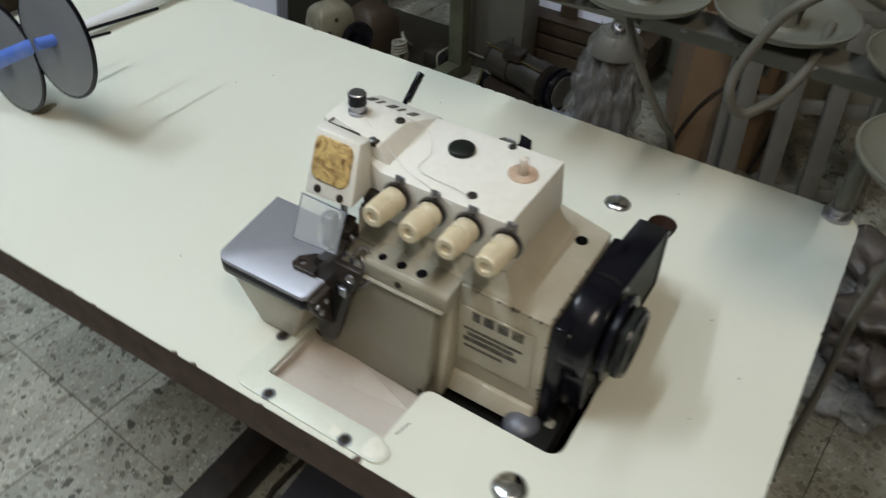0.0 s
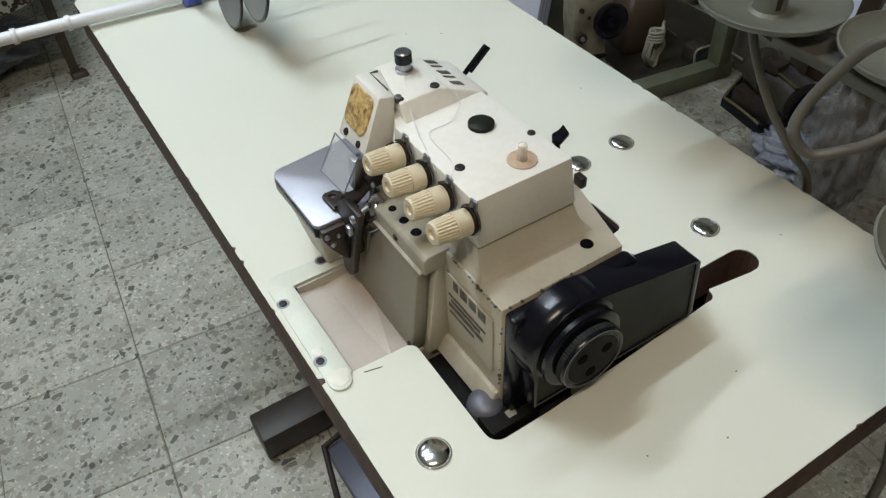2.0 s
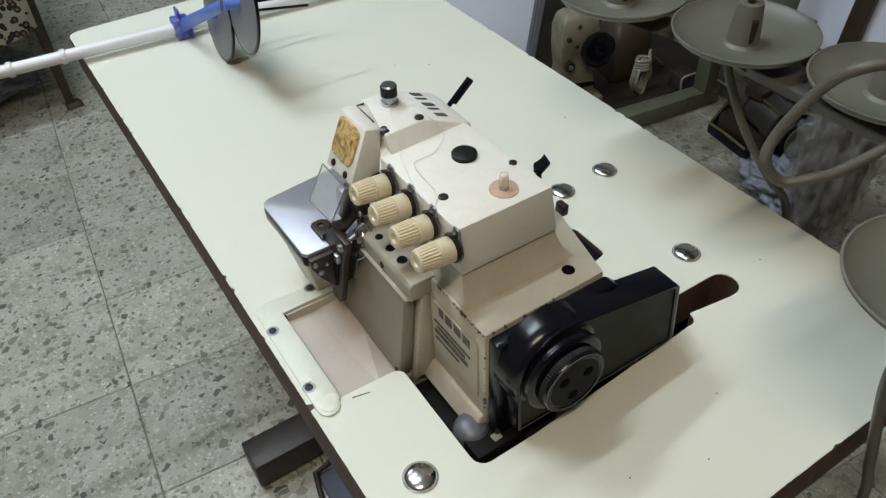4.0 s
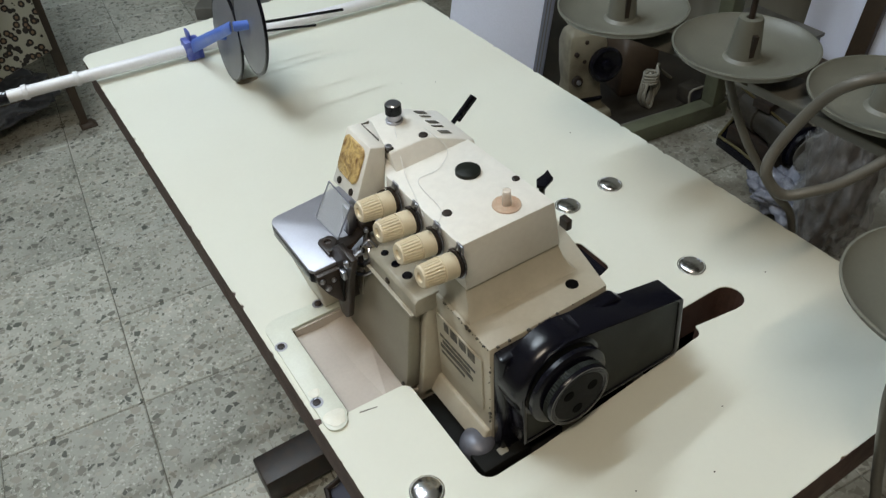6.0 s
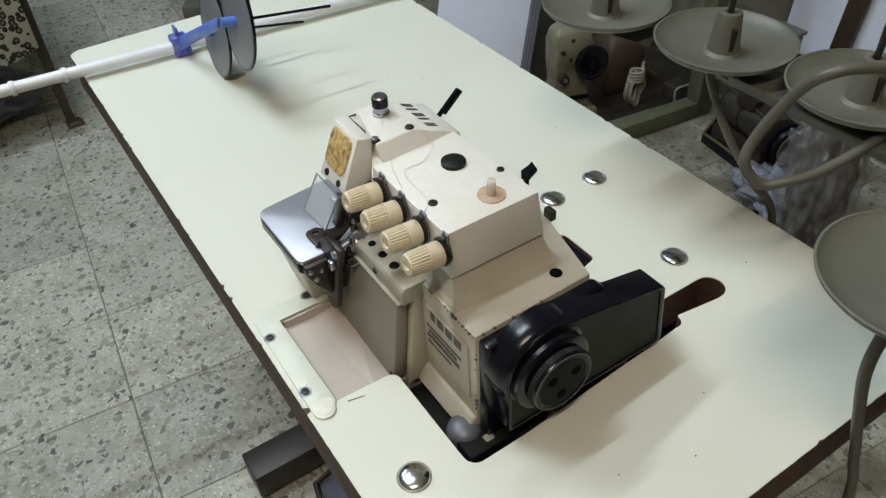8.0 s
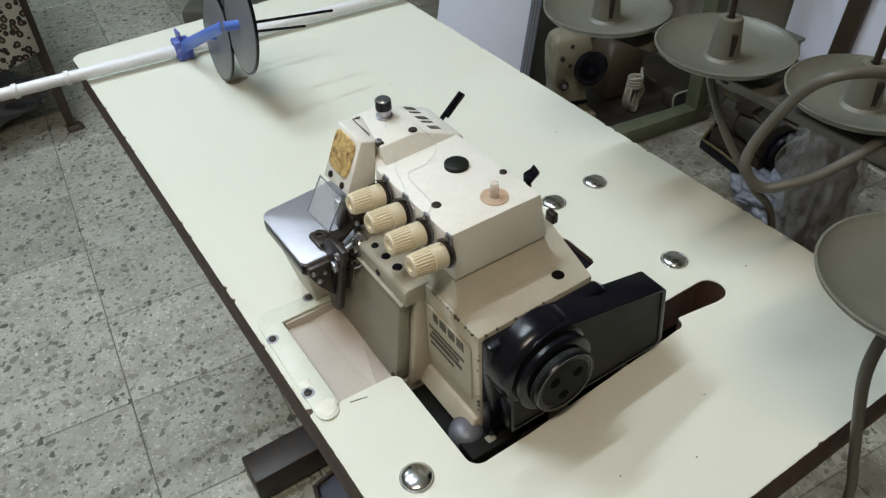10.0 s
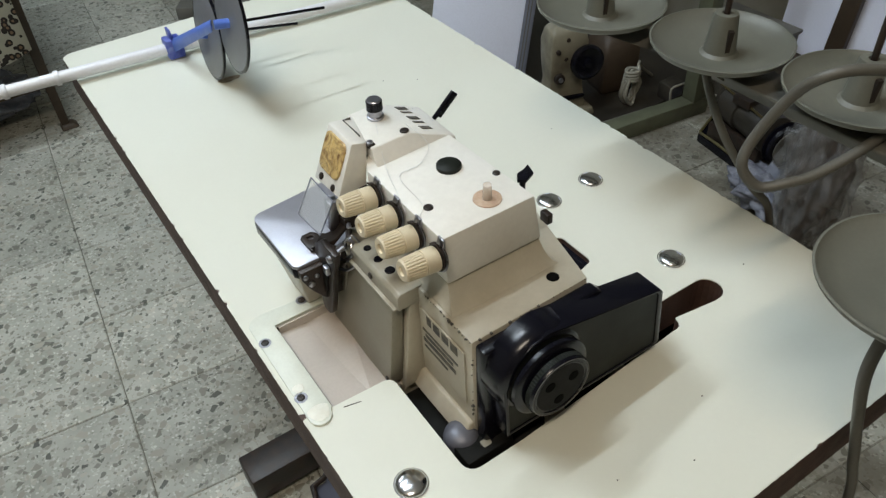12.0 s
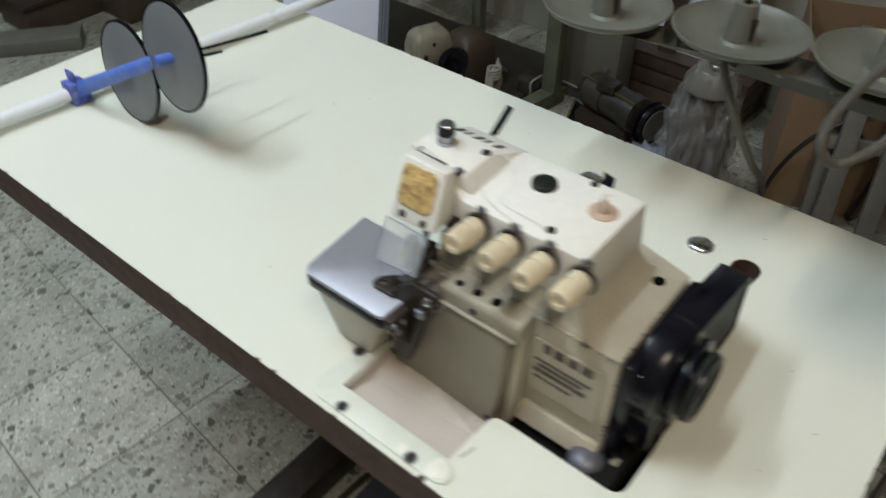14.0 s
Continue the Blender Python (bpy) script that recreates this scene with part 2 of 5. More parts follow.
def prism(points, axis, a, b, bm=None):
    """A polygon of two coordinates, carried along the third axis from a to b."""
    put = {"x": lambda p, d: (d, p[0], p[1]), "y": lambda p, d: (p[0], d, p[1]), "z": lambda p, d: (p[0], p[1], d)}[axis]
    return hexa([put(p, a) for p in points], [put(p, b) for p in points], bm)


def ring_frame(way):
    way = Vector(way).normalized()
    side = way.orthogonal().normalized()
    return way, side, way.cross(side)


def lathe(profile, start, way, seg=28, bm=None, flute=0.0):
    """Turns (distance along, radius) round the axis from start. A third number in a row makes that ring fluted."""
    bm = bm or bmesh.new()
    w, s, u = ring_frame(way)
    rings = []
    for d, r, *cut in profile:
        centre = Vector(start) + w * d
        rings.append([bm.verts.new(centre + (s * math.cos(k * math.tau / seg) + u * math.sin(k * math.tau / seg)) * max(r - (flute if cut and k % 4 < 2 else 0), 1e-5)) for k in range(seg)])
    for a, b in zip(rings, rings[1:]):
        for k in range(seg):
            bm.faces.new((a[k], a[(k + 1) % seg], b[(k + 1) % seg], b[k]))
    bm.faces.new(rings[0][::-1])
    bm.faces.new(rings[-1])
    return bm


def rod(a, b, r, seg=14, bm=None):
    d = Vector(b) - Vector(a)
    return lathe(((0, r), (d.length, r)), a, d, seg, bm)


def sweep(points, r, seg=10, steps=8, bm=None):
    """A round tube along a smooth line through the points."""
    bm = bm or bmesh.new()
    pts = [Vector(p) for p in points]
    ext = [2 * pts[0] - pts[1], *pts, 2 * pts[-1] - pts[-2]]
    line = []
    for i in range(1, len(ext) - 2):
        p0, p1, p2, p3 = ext[i - 1:i + 3]
        for k in range(steps):
            t = k / steps
            line.append(0.5 * (2 * p1 + (p2 - p0) * t + (2 * p0 - 5 * p1 + 4 * p2 - p3) * t * t + (3 * p1 - p0 - 3 * p2 + p3) * t ** 3))
    line.append(pts[-1])
    side = (line[1] - line[0]).orthogonal().normalized()
    rings = []
    for i, c in enumerate(line):
        w = (line[min(i + 1, len(line) - 1)] - line[max(i - 1, 0)]).normalized()
        side = (side - w * side.dot(w)).normalized()
        up = w.cross(side)
        rings.append([bm.verts.new(c + (side * math.cos(k * math.tau / seg) + up * math.sin(k * math.tau / seg)) * r) for k in range(seg)])
    for a, b in zip(rings, rings[1:]):
        for k in range(seg):
            bm.faces.new((a[k], a[(k + 1) % seg], b[(k + 1) % seg], b[k]))
    bm.faces.new(rings[0][::-1])
    bm.faces.new(rings[-1])
    return bm


def arc(cx, cy, r, a0, a1, n=6):
    return [(cx + r * math.cos(radians(a0 + (a1 - a0) * k / n)), cy + r * math.sin(radians(a0 + (a1 - a0) * k / n))) for k in range(n + 1)]


def slab(outer, holes, z0, z1):
    """A flat board with openings cut through it."""
    bm = bmesh.new()
    edges = []
    for loop in (outer, *holes):
        v = [bm.verts.new((x, y, z1)) for x, y in loop]
        edges += [bm.edges.new((v[i], v[(i + 1) % len(v)])) for i in range(len(v))]
    bmesh.ops.triangle_fill(bm, use_beauty=True, use_dissolve=False, edges=edges)
    made = bmesh.ops.extrude_face_region(bm, geom=bm.faces[:])
    low = [g for g in made["geom"] if isinstance(g, bmesh.types.BMVert)]
    bmesh.ops.translate(bm, verts=low, vec=(0, 0, z0 - z1))
    return bm


def plate_xz(outer, holes, y0, y1):
    """A board that stands across y, with openings."""
    bm = slab(outer, holes, y0, y1)
    for v in bm.verts:
        v.co = (v.co.x, v.co.z, v.co.y)
    return bm


# ---- the room ----
def room():
    for name, (x0, x1, y0, y1) in {"wall_north": (-3.0, 3.0, 5.0, 5.15), "wall_south": (-3.0, 3.0, -2.65, -2.5), "wall_east": (2.15, 2.3, -2.5, 5.0), "wall_west": (-3.15, -3.0, -2.5, 5.0)}.items():
        tagged(part(name, box(x0, x1, y0, y1, 0, 3.6), WALL), "dingy plastered workshop wall", "wall", kind="structure")
    tagged(part("ceiling", box(-3.15, 2.3, -2.65, 5.15, 3.6, 3.7), CEILING), "plain white workshop ceiling", "ceiling", kind="structure")


room()

# ---- work table ----
TOP, WIDE = 0.75, 0.590


def opening():
    """The outline of the machine's cut-out, with its belt slot and the front recess."""
    pts = [(0.031, 0.301), (0.088, 0.299)]
    pts += arc(0.088, 0.289, 0.010, 90, 0, 4)
    pts += arc(0.110, 0.175, 0.013, 180, 270, 4)
    pts += [(0.160, 0.1625), (0.352, 0.1738), (0.370, 0.1752)] + arc(0.375, 0.185, 0.010, -75, 0, 3)
    pts += [(0.3865, 0.1872), (0.440, 0.1797)] + arc(0.4465, 0.1965, 0.0168, -80, 92, 8) + [(0.395, 0.2135), (0.376, 0.214), (0.332, 0.215), (0.334, 0.298), (0.360, 0.304)] + arc(0.368, 0.314, 0.008, -90, 0, 3) + [(0.376, 0.350)] + arc(0.369, 0.356, 0.007, 0, 90, 3)
    pts += [(0.30, 0.368), (0.30, 0.40), (0.10, 0.40), (0.10, 0.4325), (0.031, 0.4325)]
    return pts


def table_outline(chip=0.0):
    random.seed(4)
    corner = 0.02
    pts = []
    for (x, y), a in (((WIDE - 0.035, 0.035), -90), ((WIDE - corner, 1.25 - corner), 0), ((corner, 1.25 - corner), 90), ((corner, corner), 180)):
        r = 0.035 if a == -90 else corner
        pts += arc(x, y, r, a, a + 90, 6)
    if not chip:
        return pts
    out = []
    for p, q in zip(pts, pts[1:] + pts[:1]):
        n = int(math.dist(p, q) / 0.005)
        out.append(p)
        for k in range(1, n):
            x, y = (p[i] + (q[i] - p[i]) * k / n for i in (0, 1))
            bite = abs(random.gauss(0, chip)) + (random.uniform(0.0008, 0.0032) if random.random() < 0.07 else 0)
            x += bite if x < 0.01 else -bite if x > WIDE - 0.01 else 0
            y += bite if y < 0.005 else -bite if y > 1.245 else 0
            out.append((x, y))
    return out


def work_table():
    t = thing("sewing_table", "cream laminate sewing machine table with chipped dark brown edges", "table")
    part("tabletop", slab(table_outline(), [opening()], TOP - 0.055, TOP - 0.0015), CORE, t, "dark brown chipboard core")
    part("laminate", slab(table_outline(0.0003), [opening()], TOP - 0.0015, TOP), LAMINATE, t, "cream laminate sheet")
    specks = bmesh.new()
    random.seed(14)
    for x, y in ((0.445, 0.79), (0.40, 0.82), (0.52, 0.55), (0.10, 0.62), (0.27, 0.055), (0.33, 0.10), (0.51, 0.20), (0.20, 0.08)):
        slab_ring = [(x + random.uniform(0.0006, 0.0013) * math.cos(k), y + random.uniform(0.0006, 0.0013) * math.sin(k), TOP) for k in range(6)]
        hexa(slab_ring, [(px, py, TOP + 0.0003) for px, py, _ in slab_ring], specks)
    tagged(part("specks", specks, INK, t, "small dark specks"), kind="stuff")
    part("scratch", hexa([(0.040, 0.2935, TOP), (0.058, 0.2895, TOP), (0.058, 0.2905, TOP), (0.041, 0.2947, TOP)], [(0.040, 0.2935, TOP + 0.0003), (0.058, 0.2895, TOP + 0.0003), (0.058, 0.2905, TOP + 0.0003), (0.041, 0.2947, TOP + 0.0003)]), INK, t, "dark scratch")
    part("edge_chip", hexa([(-0.0004, 0.303, TOP - 0.004), (0.0045, 0.304, TOP - 0.004), (0.0055, 0.309, TOP - 0.004), (-0.0004, 0.312, TOP - 0.004)], [(-0.0004, 0.303, TOP + 0.0004), (0.0045, 0.304, TOP + 0.0004), (0.0055, 0.309, TOP + 0.0004), (-0.0004, 0.312, TOP + 0.0004)]), CORE, t, "bare brown chip in the edge")
    random.seed(9)
    rust = [(0.205 + (0.012 + 0.005 * random.random()) * 1.3 * math.cos(k * 0.42), 0.984 + (0.006 + 0.004 * random.random()) * math.sin(k * 0.42), TOP) for k in range(15)]
    part("rust_stain", hexa(rust, [(x, y, TOP + 0.0003) for x, y, _ in rust]), RUSTY, t, "faint rust stain")
    for y in (0.765, ):
        part("foot", box(-0.015, 0.56, y - 0.035, y + 0.035, 0.02, 0.085), DARK, t, "dark steel foot", 0.003)
        part("leg", box(0.26, 0.32, y - 0.025, y + 0.025, 0.10, TOP - 0.055), DARK, t, "", 0.003)
        for x in (0.02, 0.52):
            part("glide", lathe(((0, 0.022), (0.021, 0.018)), (x, y, 0), (0, 0, 1), 14), BLACK, t)
    part("foot", box(-0.015, 0.56, -0.0, 0.07, 0.0, 0.065), DARK, t, "dark steel foot", 0.003)
    part("leg", box(0.26, 0.32, 0.01, 0.06, 0.10, TOP - 0.055), DARK, t, "", 0.003)
    part("crossbar", box(0.27, 0.31, 0.05, 0.73, 0.30, 0.35), DARK, t, "", 0.003)
    return t


work_table()


def treadle():
    t = thing("foot_pedal", "flat dark steel foot pedal under the sewing table", "pedal")
    part("plate", hexa([(0.07, 0.40, 0.10), (0.30, 0.40, 0.12), (0.30, 0.635, 0.12), (0.07, 0.635, 0.10)], [(0.07, 0.40, 0.115), (0.30, 0.40, 0.135), (0.30, 0.635, 0.135), (0.07, 0.635, 0.115)]), PEDAL, t, "blue-grey ribbed plate", 0.004)
    part("rim", sweep([(0.30, 0.40, 0.14), (0.07, 0.40, 0.12), (0.07, 0.635, 0.12), (0.30, 0.635, 0.14)], 0.006, steps=2), DARK, t)
    part("stand", box(0.14, 0.22, 0.38, 0.64, 0.0, 0.104), DARK, t, "", 0.002)
    part("hinge", box(0.10, 0.13, 0.635, 0.66, 0.0, 0.105), PEDAL, t, "", 0.002)


PEDAL = material("blue_grey_steel", (0.10, 0.105, 0.14), 0.35, metal=0.4, scale=15, amount=0.4)
treadle()


def hole_cap(x, y):
    c = thing("hole_cap", "domed chrome cap pressed into the tabletop", "cap", "chrome caps on the table")
    n = 8
    part("dome", lathe([(0.0, 0.0158), (0.0012, 0.0160)] + [(0.0012 + 0.0055 * math.sin(k * math.pi / 2 / n), 0.0150 * math.cos(k * math.pi / 2 / n)) for k in range(n + 1)], (0, 0, 0), (0, 0, 1), 32), CHROME, c, smooth=True)
    c.matrix_world = pose(x, y, TOP)
    return c


cap = hole_cap(0.481, 0.425)
for x, y in ((0.451, 0.255), (0.409, 0.423), (0.049, 0.184)):
    copy_thing(cap, pose(x, y, TOP))


# ---- overlock machine ----
def screw(parent, at, way, r=0.0035, mat=None):
    bm = lathe(((0, r * 1.1), (0.0012, r), (0.0016, r * 0.8)), at, way, 12)
    s = part("screw", bm, mat or DARK, parent)
    return s


def bar(parent, name, corner, u, v, mat, lift):
    """A thin printed bar on a surface: one corner, two sides, and the way out of the surface."""
    c, u, v, l = Vector(corner), Vector(u), Vector(v), Vector(lift)
    return part(name, hexa([c, c + u, c + u + v, c + v], [p + l for p in (c, c + u, c + u + v, c + v)]), mat, parent)


def overlock():
    m = thing("overlock_machine", "cream industrial overlock sewing machine sunk in the table", "sewing machine")
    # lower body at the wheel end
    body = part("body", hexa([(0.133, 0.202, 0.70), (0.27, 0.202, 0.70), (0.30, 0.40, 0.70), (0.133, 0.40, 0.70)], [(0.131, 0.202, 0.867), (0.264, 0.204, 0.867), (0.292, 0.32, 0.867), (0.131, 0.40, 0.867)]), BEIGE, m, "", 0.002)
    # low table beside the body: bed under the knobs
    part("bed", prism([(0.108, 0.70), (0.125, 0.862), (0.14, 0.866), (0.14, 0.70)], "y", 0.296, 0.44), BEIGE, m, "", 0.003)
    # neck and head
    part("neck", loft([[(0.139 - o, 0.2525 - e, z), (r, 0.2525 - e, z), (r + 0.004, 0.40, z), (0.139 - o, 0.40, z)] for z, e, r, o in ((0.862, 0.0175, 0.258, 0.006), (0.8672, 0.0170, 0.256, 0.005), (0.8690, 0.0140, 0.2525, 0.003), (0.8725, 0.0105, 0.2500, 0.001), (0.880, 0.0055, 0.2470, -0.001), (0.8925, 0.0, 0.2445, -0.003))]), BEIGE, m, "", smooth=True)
    # thin dark strip stands in for the shadow line at the seam
    part("seam_shade", box(0.144, 0.242, 0.2545, 0.40, 0.892, 0.8945), DARK, m, "dark strip for the shadow line under the head cover")
    head = part("head", hexa([(0.141, 0.2495, 0.894), (0.245, 0.2495, 0.894), (0.24, 0.40, 0.894), (0.150, 0.40, 0.894), (0.139, 0.372, 0.894)], [(0.1375, 0.25, 0.947), (0.236, 0.25, 0.947), (0.231, 0.40, 0.947), (0.150, 0.40, 0.947), (0.1365, 0.372, 0.947)]), CREAM, m, "cream enamelled head cover", 0.0016)
    part("arm", hexa([(0.147, 0.366, 0.94), (0.1475, 0.3810, 0.9625), (0.189, 0.3800, 0.964), (0.2375, 0.3745, 0.9445), (0.2375, 0.3715, 0.935)], [(0.156, 0.448, 0.94), (0.158, 0.4465, 0.9625), (0.189, 0.446, 0.964), (0.2375, 0.443, 0.9445), (0.2375, 0.4445, 0.930)]), CREAM, m, "cream enamelled arm", 0.0016)
    part("arm_recess", box(0.1470, 0.1540, 0.3835, 0.3925, 0.9605, 0.9645), DARK, m, "dark square recess", 0.0006)
    # face cover with the stained window
    tl, tr, bl, br = (Vector(p) for p in ((0.132, 0.4335, 0.9715), (0.1313, 0.3862, 0.9715), (0.1065, 0.4305, 0.9195), (0.1072, 0.3800, 0.9235)))
    back = Vector((0.0385, 0.004, -0.003))
    face = part("face_cover", hexa([bl, br, br + back * 0.85, bl + back * 0.85], [tl, tr, Vector((0.1480, 0.3882, 0.9655)), Vector((0.1600, 0.4370, 0.9655))]), CREAM, m, "cream face cover", 0.002)
    across, up = tr - tl, tl - bl
    out = across.cross(up).normalized()
    if out.x > 0:
        out = -out
    c = bl + across * 0.075 + up * 0.27 + out * 0.0004
    outline = ((0.12, 0), (0.70, 0), (0.80, 0.06), (0.84, 0.14), (0.84, 0.54), (0.80, 0.62), (0.72, 0.66), (0.12, 0.66), (0.03, 0.62), (0, 0.54), (0, 0.12), (0.04, 0.04))
    part("window", hexa([c + across * p + up * q for p, q in outline], [c + across * (0.4 + (p - 0.4) * 0.95) + up * (0.33 + (q - 0.33) * 0.95) + out * 0.0018 for p, q in outline]), RUST, face, "oil-stained amber window", 0.0006)
    for k in (0.27, 0.78):
        screw(face, bl + across * k + up * 0.14, out, 0.0034)
    # eye guard
    g = bl + across * 0.02 + out * 0.003
    sheet = [g, g + across * 0.99, g + across * 0.99 - up * 0.62 + out * 0.004, g + across * 0.01 - up * 0.68 + out * 0.004]
    shield = part("eye_guard", hexa(sheet, [p + out * 0.0016 for p in sheet]), CLEAR, m, "clear plastic eye guard")
    for p, q in zip(sheet, sheet[1:] + sheet[:1]):
        part("edge", rod(p + out * 0.0008, q + out * 0.0008, 0.0007, 6), ALU, shield, "bright cut edge")
    # top of the arm
    dial = part("pressure_dial", lathe(((0, 0.0085), (0.004, 0.0085), (0.0045, 0.007), (0.012, 0.007), (0.0125, 0.0078), (0.021, 0.0075), (0.022, 0.0065)), (0.178, 0.424, 0.962), (0, 0, 1), 24), STEEL, m, "knurled steel dial with black top", smooth=True)
    part("dial_top", lathe(((0, 0.0082), (0.009, 0.0080), (0.010, 0.007)), (0.178, 0.424, 0.973), (0, 0, 1), 24), BLACK, dial, "black plastic top", smooth=True)
    part("lever", sweep([(0.236, 0.420, 0.932), (0.244, 0.419, 0.942), (0.250, 0.416, 0.948)], 0.0026, steps=4), BLACK, m)
    part("lever_pad", box(-0.004, 0.004, -0.002, 0.002, 0, 0.030), BLACK, m, "flat black lever end", 0.001).matrix_world = pose(0.246, 0.419, 0.941, 0, 42, -10)
    part("plug", lathe(((0, 0.0118), (0.0035, 0.0118), (0.0045, 0.0105)), (0.200, 0.331, 0.947), (0, 0, 1), 32), GUARD, m, "round black plastic oil plug", smooth=True)
    sight = part("oil_sight", lathe(((0, 0.0130), (0.0012, 0.0128), (0.0016, 0.011), (0.001, 0.006)), (0.200, 0.2715, 0.947), (0, 0, 1), 32), AMBER, m, "amber stained sight glass flange", smooth=True)
    part("sight_tube", lathe(((0, 0.0045), (0.006, 0.0040), (0.0065, 0.0042), (0.015, 0.0038), (0.016, 0.002)), (0.200, 0.2715, 0.948), (0, 0, 1), 18), SIGHT, sight, "clear plastic sight tube", smooth=True)
    for x, y, r in ((0.152, 0.2925, 0.0042), (0.229, 0.297, 0.0035)):
        screw(m, (x, y, 0.947), (0, 0, 1), r)
    screw(m, (0.1505, 0.388, 0.9645), (0, 0, 1), 0.0032, STEEL)
    screw(m, (0.187, 0.3855, 0.9640), (0, 0, 1), 0.0042)
    flap = part("flap_gap", box(0.1462, 0.1466, 0.398, 0.4315, 0.9655, 0.9693), INK, m, "thin dark gap round a flap")
    part("flap_side", box(0.1466, 0.1545, 0.4312, 0.4316, 0.9655, 0.9690), INK, flap)
    # brand lettering stands as plain bars
    mark = part("brand_mark", box(0.226, 0.2262, 0.434, 0.4345, 0.9504, 0.9506), INK, m, "black printed marks")
    for k in range(5):
        y = 0.4385 - 0.0112 * k
        bar(mark, "mark", (0.2075, y, 0.9566), (0.0115, 0, -0.00455), (0.0008, -0.0030 if k % 2 else -0.0062, 0), INK, (0.0002, 0, 0.0006))
    part("gap", box(0.131, 0.139, 0.374, 0.386, 0.900, 0.924), DARK, m, "dark gap beside the face cover")
    part("thread_end", sweep([(0.170, 0.410, 0.967), (0.150, 0.360, 0.952), (0.142, 0.330, 0.9485), (0.133, 0.300, 0.947)], 0.0003, 5, 6), THREAD, m, "loose white thread")
    part("thread_end", sweep([(0.192, 0.392, 0.967), (0.200, 0.365, 0.955), (0.180, 0.350, 0.9485), (0.155, 0.345, 0.9485), (0.150, 0.300, 0.9485), (0.138, 0.285, 0.948)], 0.0003, 5, 6), THREAD, m, "loose white thread")
    chips = bmesh.new()
    random.seed(21)
    for a_, b_, n_ in (((0.1305, 0.2015, 0.867), (0.264, 0.2035, 0.867), 16), ((0.1305, 0.2015, 0.76), (0.1305, 0.2015, 0.867), 13), ((0.1305, 0.2015, 0.867), (0.1305, 0.275, 0.867), 46)):
        for _ in range(n_):
            c_ = Vector(a_).lerp(Vector(b_), random.random())
            r_ = random.uniform(0.00025, 0.0007) * (2.4 if random.random() < 0.2 else 1)
            c_ += Vector((random.uniform(-0.0003, 0.001), random.uniform(-0.0003, 0.001), random.uniform(-0.001, 0.0003)))
            hexa([c_ + Vector((r_ * sx, r_ * sy, -r_ * random.uniform(0.5, 1.2))) for sx, sy in ((-1, -0.6), (0.8, -1), (1, 0.7), (-0.7, 1))], [c_ + Vector((r_ * sx, r_ * sy, r_ * random.uniform(0.3, 0.6))) for sx, sy in ((-0.6, -0.6), (0.7, -0.6), (0.6, 0.7), (-0.7, 0.6))], chips)
    tagged(part("paint_chips", chips, INK, m, "dark chips in worn paint edges"), kind="stuff")
    # tension posts
    for k in range(4):
        tension(m, 0.1312, 0.3515 - 0.0345 * k, 0.9325)
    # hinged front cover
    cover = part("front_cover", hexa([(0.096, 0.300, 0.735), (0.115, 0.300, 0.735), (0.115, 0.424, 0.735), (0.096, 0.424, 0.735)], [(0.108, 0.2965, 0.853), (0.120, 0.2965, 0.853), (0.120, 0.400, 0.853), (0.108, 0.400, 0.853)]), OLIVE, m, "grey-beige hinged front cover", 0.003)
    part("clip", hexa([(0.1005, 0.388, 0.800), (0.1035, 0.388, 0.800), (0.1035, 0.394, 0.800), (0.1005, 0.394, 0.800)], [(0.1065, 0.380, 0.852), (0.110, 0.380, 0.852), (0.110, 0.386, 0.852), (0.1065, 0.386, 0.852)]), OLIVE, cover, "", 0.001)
    screw(cover, (0.0965, 0.305, 0.742), (-1, 0, 0.1), 0.003)
    part("ledge", prism([(0.1085, 0.849), (0.1085, 0.8655), (0.112, 0.8690), (0.1385, 0.8690), (0.1385, 0.849)], "y", 0.286, 0.374), SHADED_LEDGE, m, "enamelled ledge, darkened for its shade", 0.0012)
    part("cover_lip", box(0.1045, 0.109, 0.2885, 0.374, 0.8485, 0.8510), SHADED_LEDGE, m, "worn lip", 0.0006)
    screw(m, (0.1084, 0.336, 0.8575), (-1, 0, 0), 0.0032)
    for x, y, r in ((0.1215, 0.320, 0.0052), (0.1205, 0.340, 0.0046), (0.120, 0.360, 0.004)):
        part("eyelet", lathe(((0, r), (0.003, r), (0.004, r * 0.8)), (x, y, 0.8665), (0, 0, 1), 14), BLACK, m, smooth=True)
    part("eyelet", lathe(((0, 0.004), (0.0012, 0.0038)), (0.115, 0.303, 0.8642), (0, 0, 1), 16), KNOB, m)
    # name plate
    plate = part("name_plate", hexa([(0.1313, 0.212, 0.775), (0.1313, 0.285, 0.775), (0.1306, 0.285, 0.845), (0.1306, 0.212, 0.845)], [(0.1300, 0.212, 0.775), (0.1300, 0.285, 0.775), (0.1292, 0.285, 0.845), (0.1292, 0.212, 0.845)]), BEIGE, m, "worn printed name plate")
    for z, h, y0, y1 in ((0.832, 0.011, 0.222, 0.233), (0.832, 0.011, 0.2365, 0.247), (0.832, 0.011, 0.2505, 0.261), (0.832, 0.011, 0.2645, 0.272), (0.818, 0.003, 0.222, 0.280), (0.811, 0.004, 0.230, 0.276), (0.803, 0.005, 0.226, 0.280), (0.795, 0.003, 0.240, 0.279)):
        bar(plate, "printed_line", (0.1293, y0, z), (0, y1 - y0, 0), (0, 0, h), INK, (-0.0004, 0, 0))
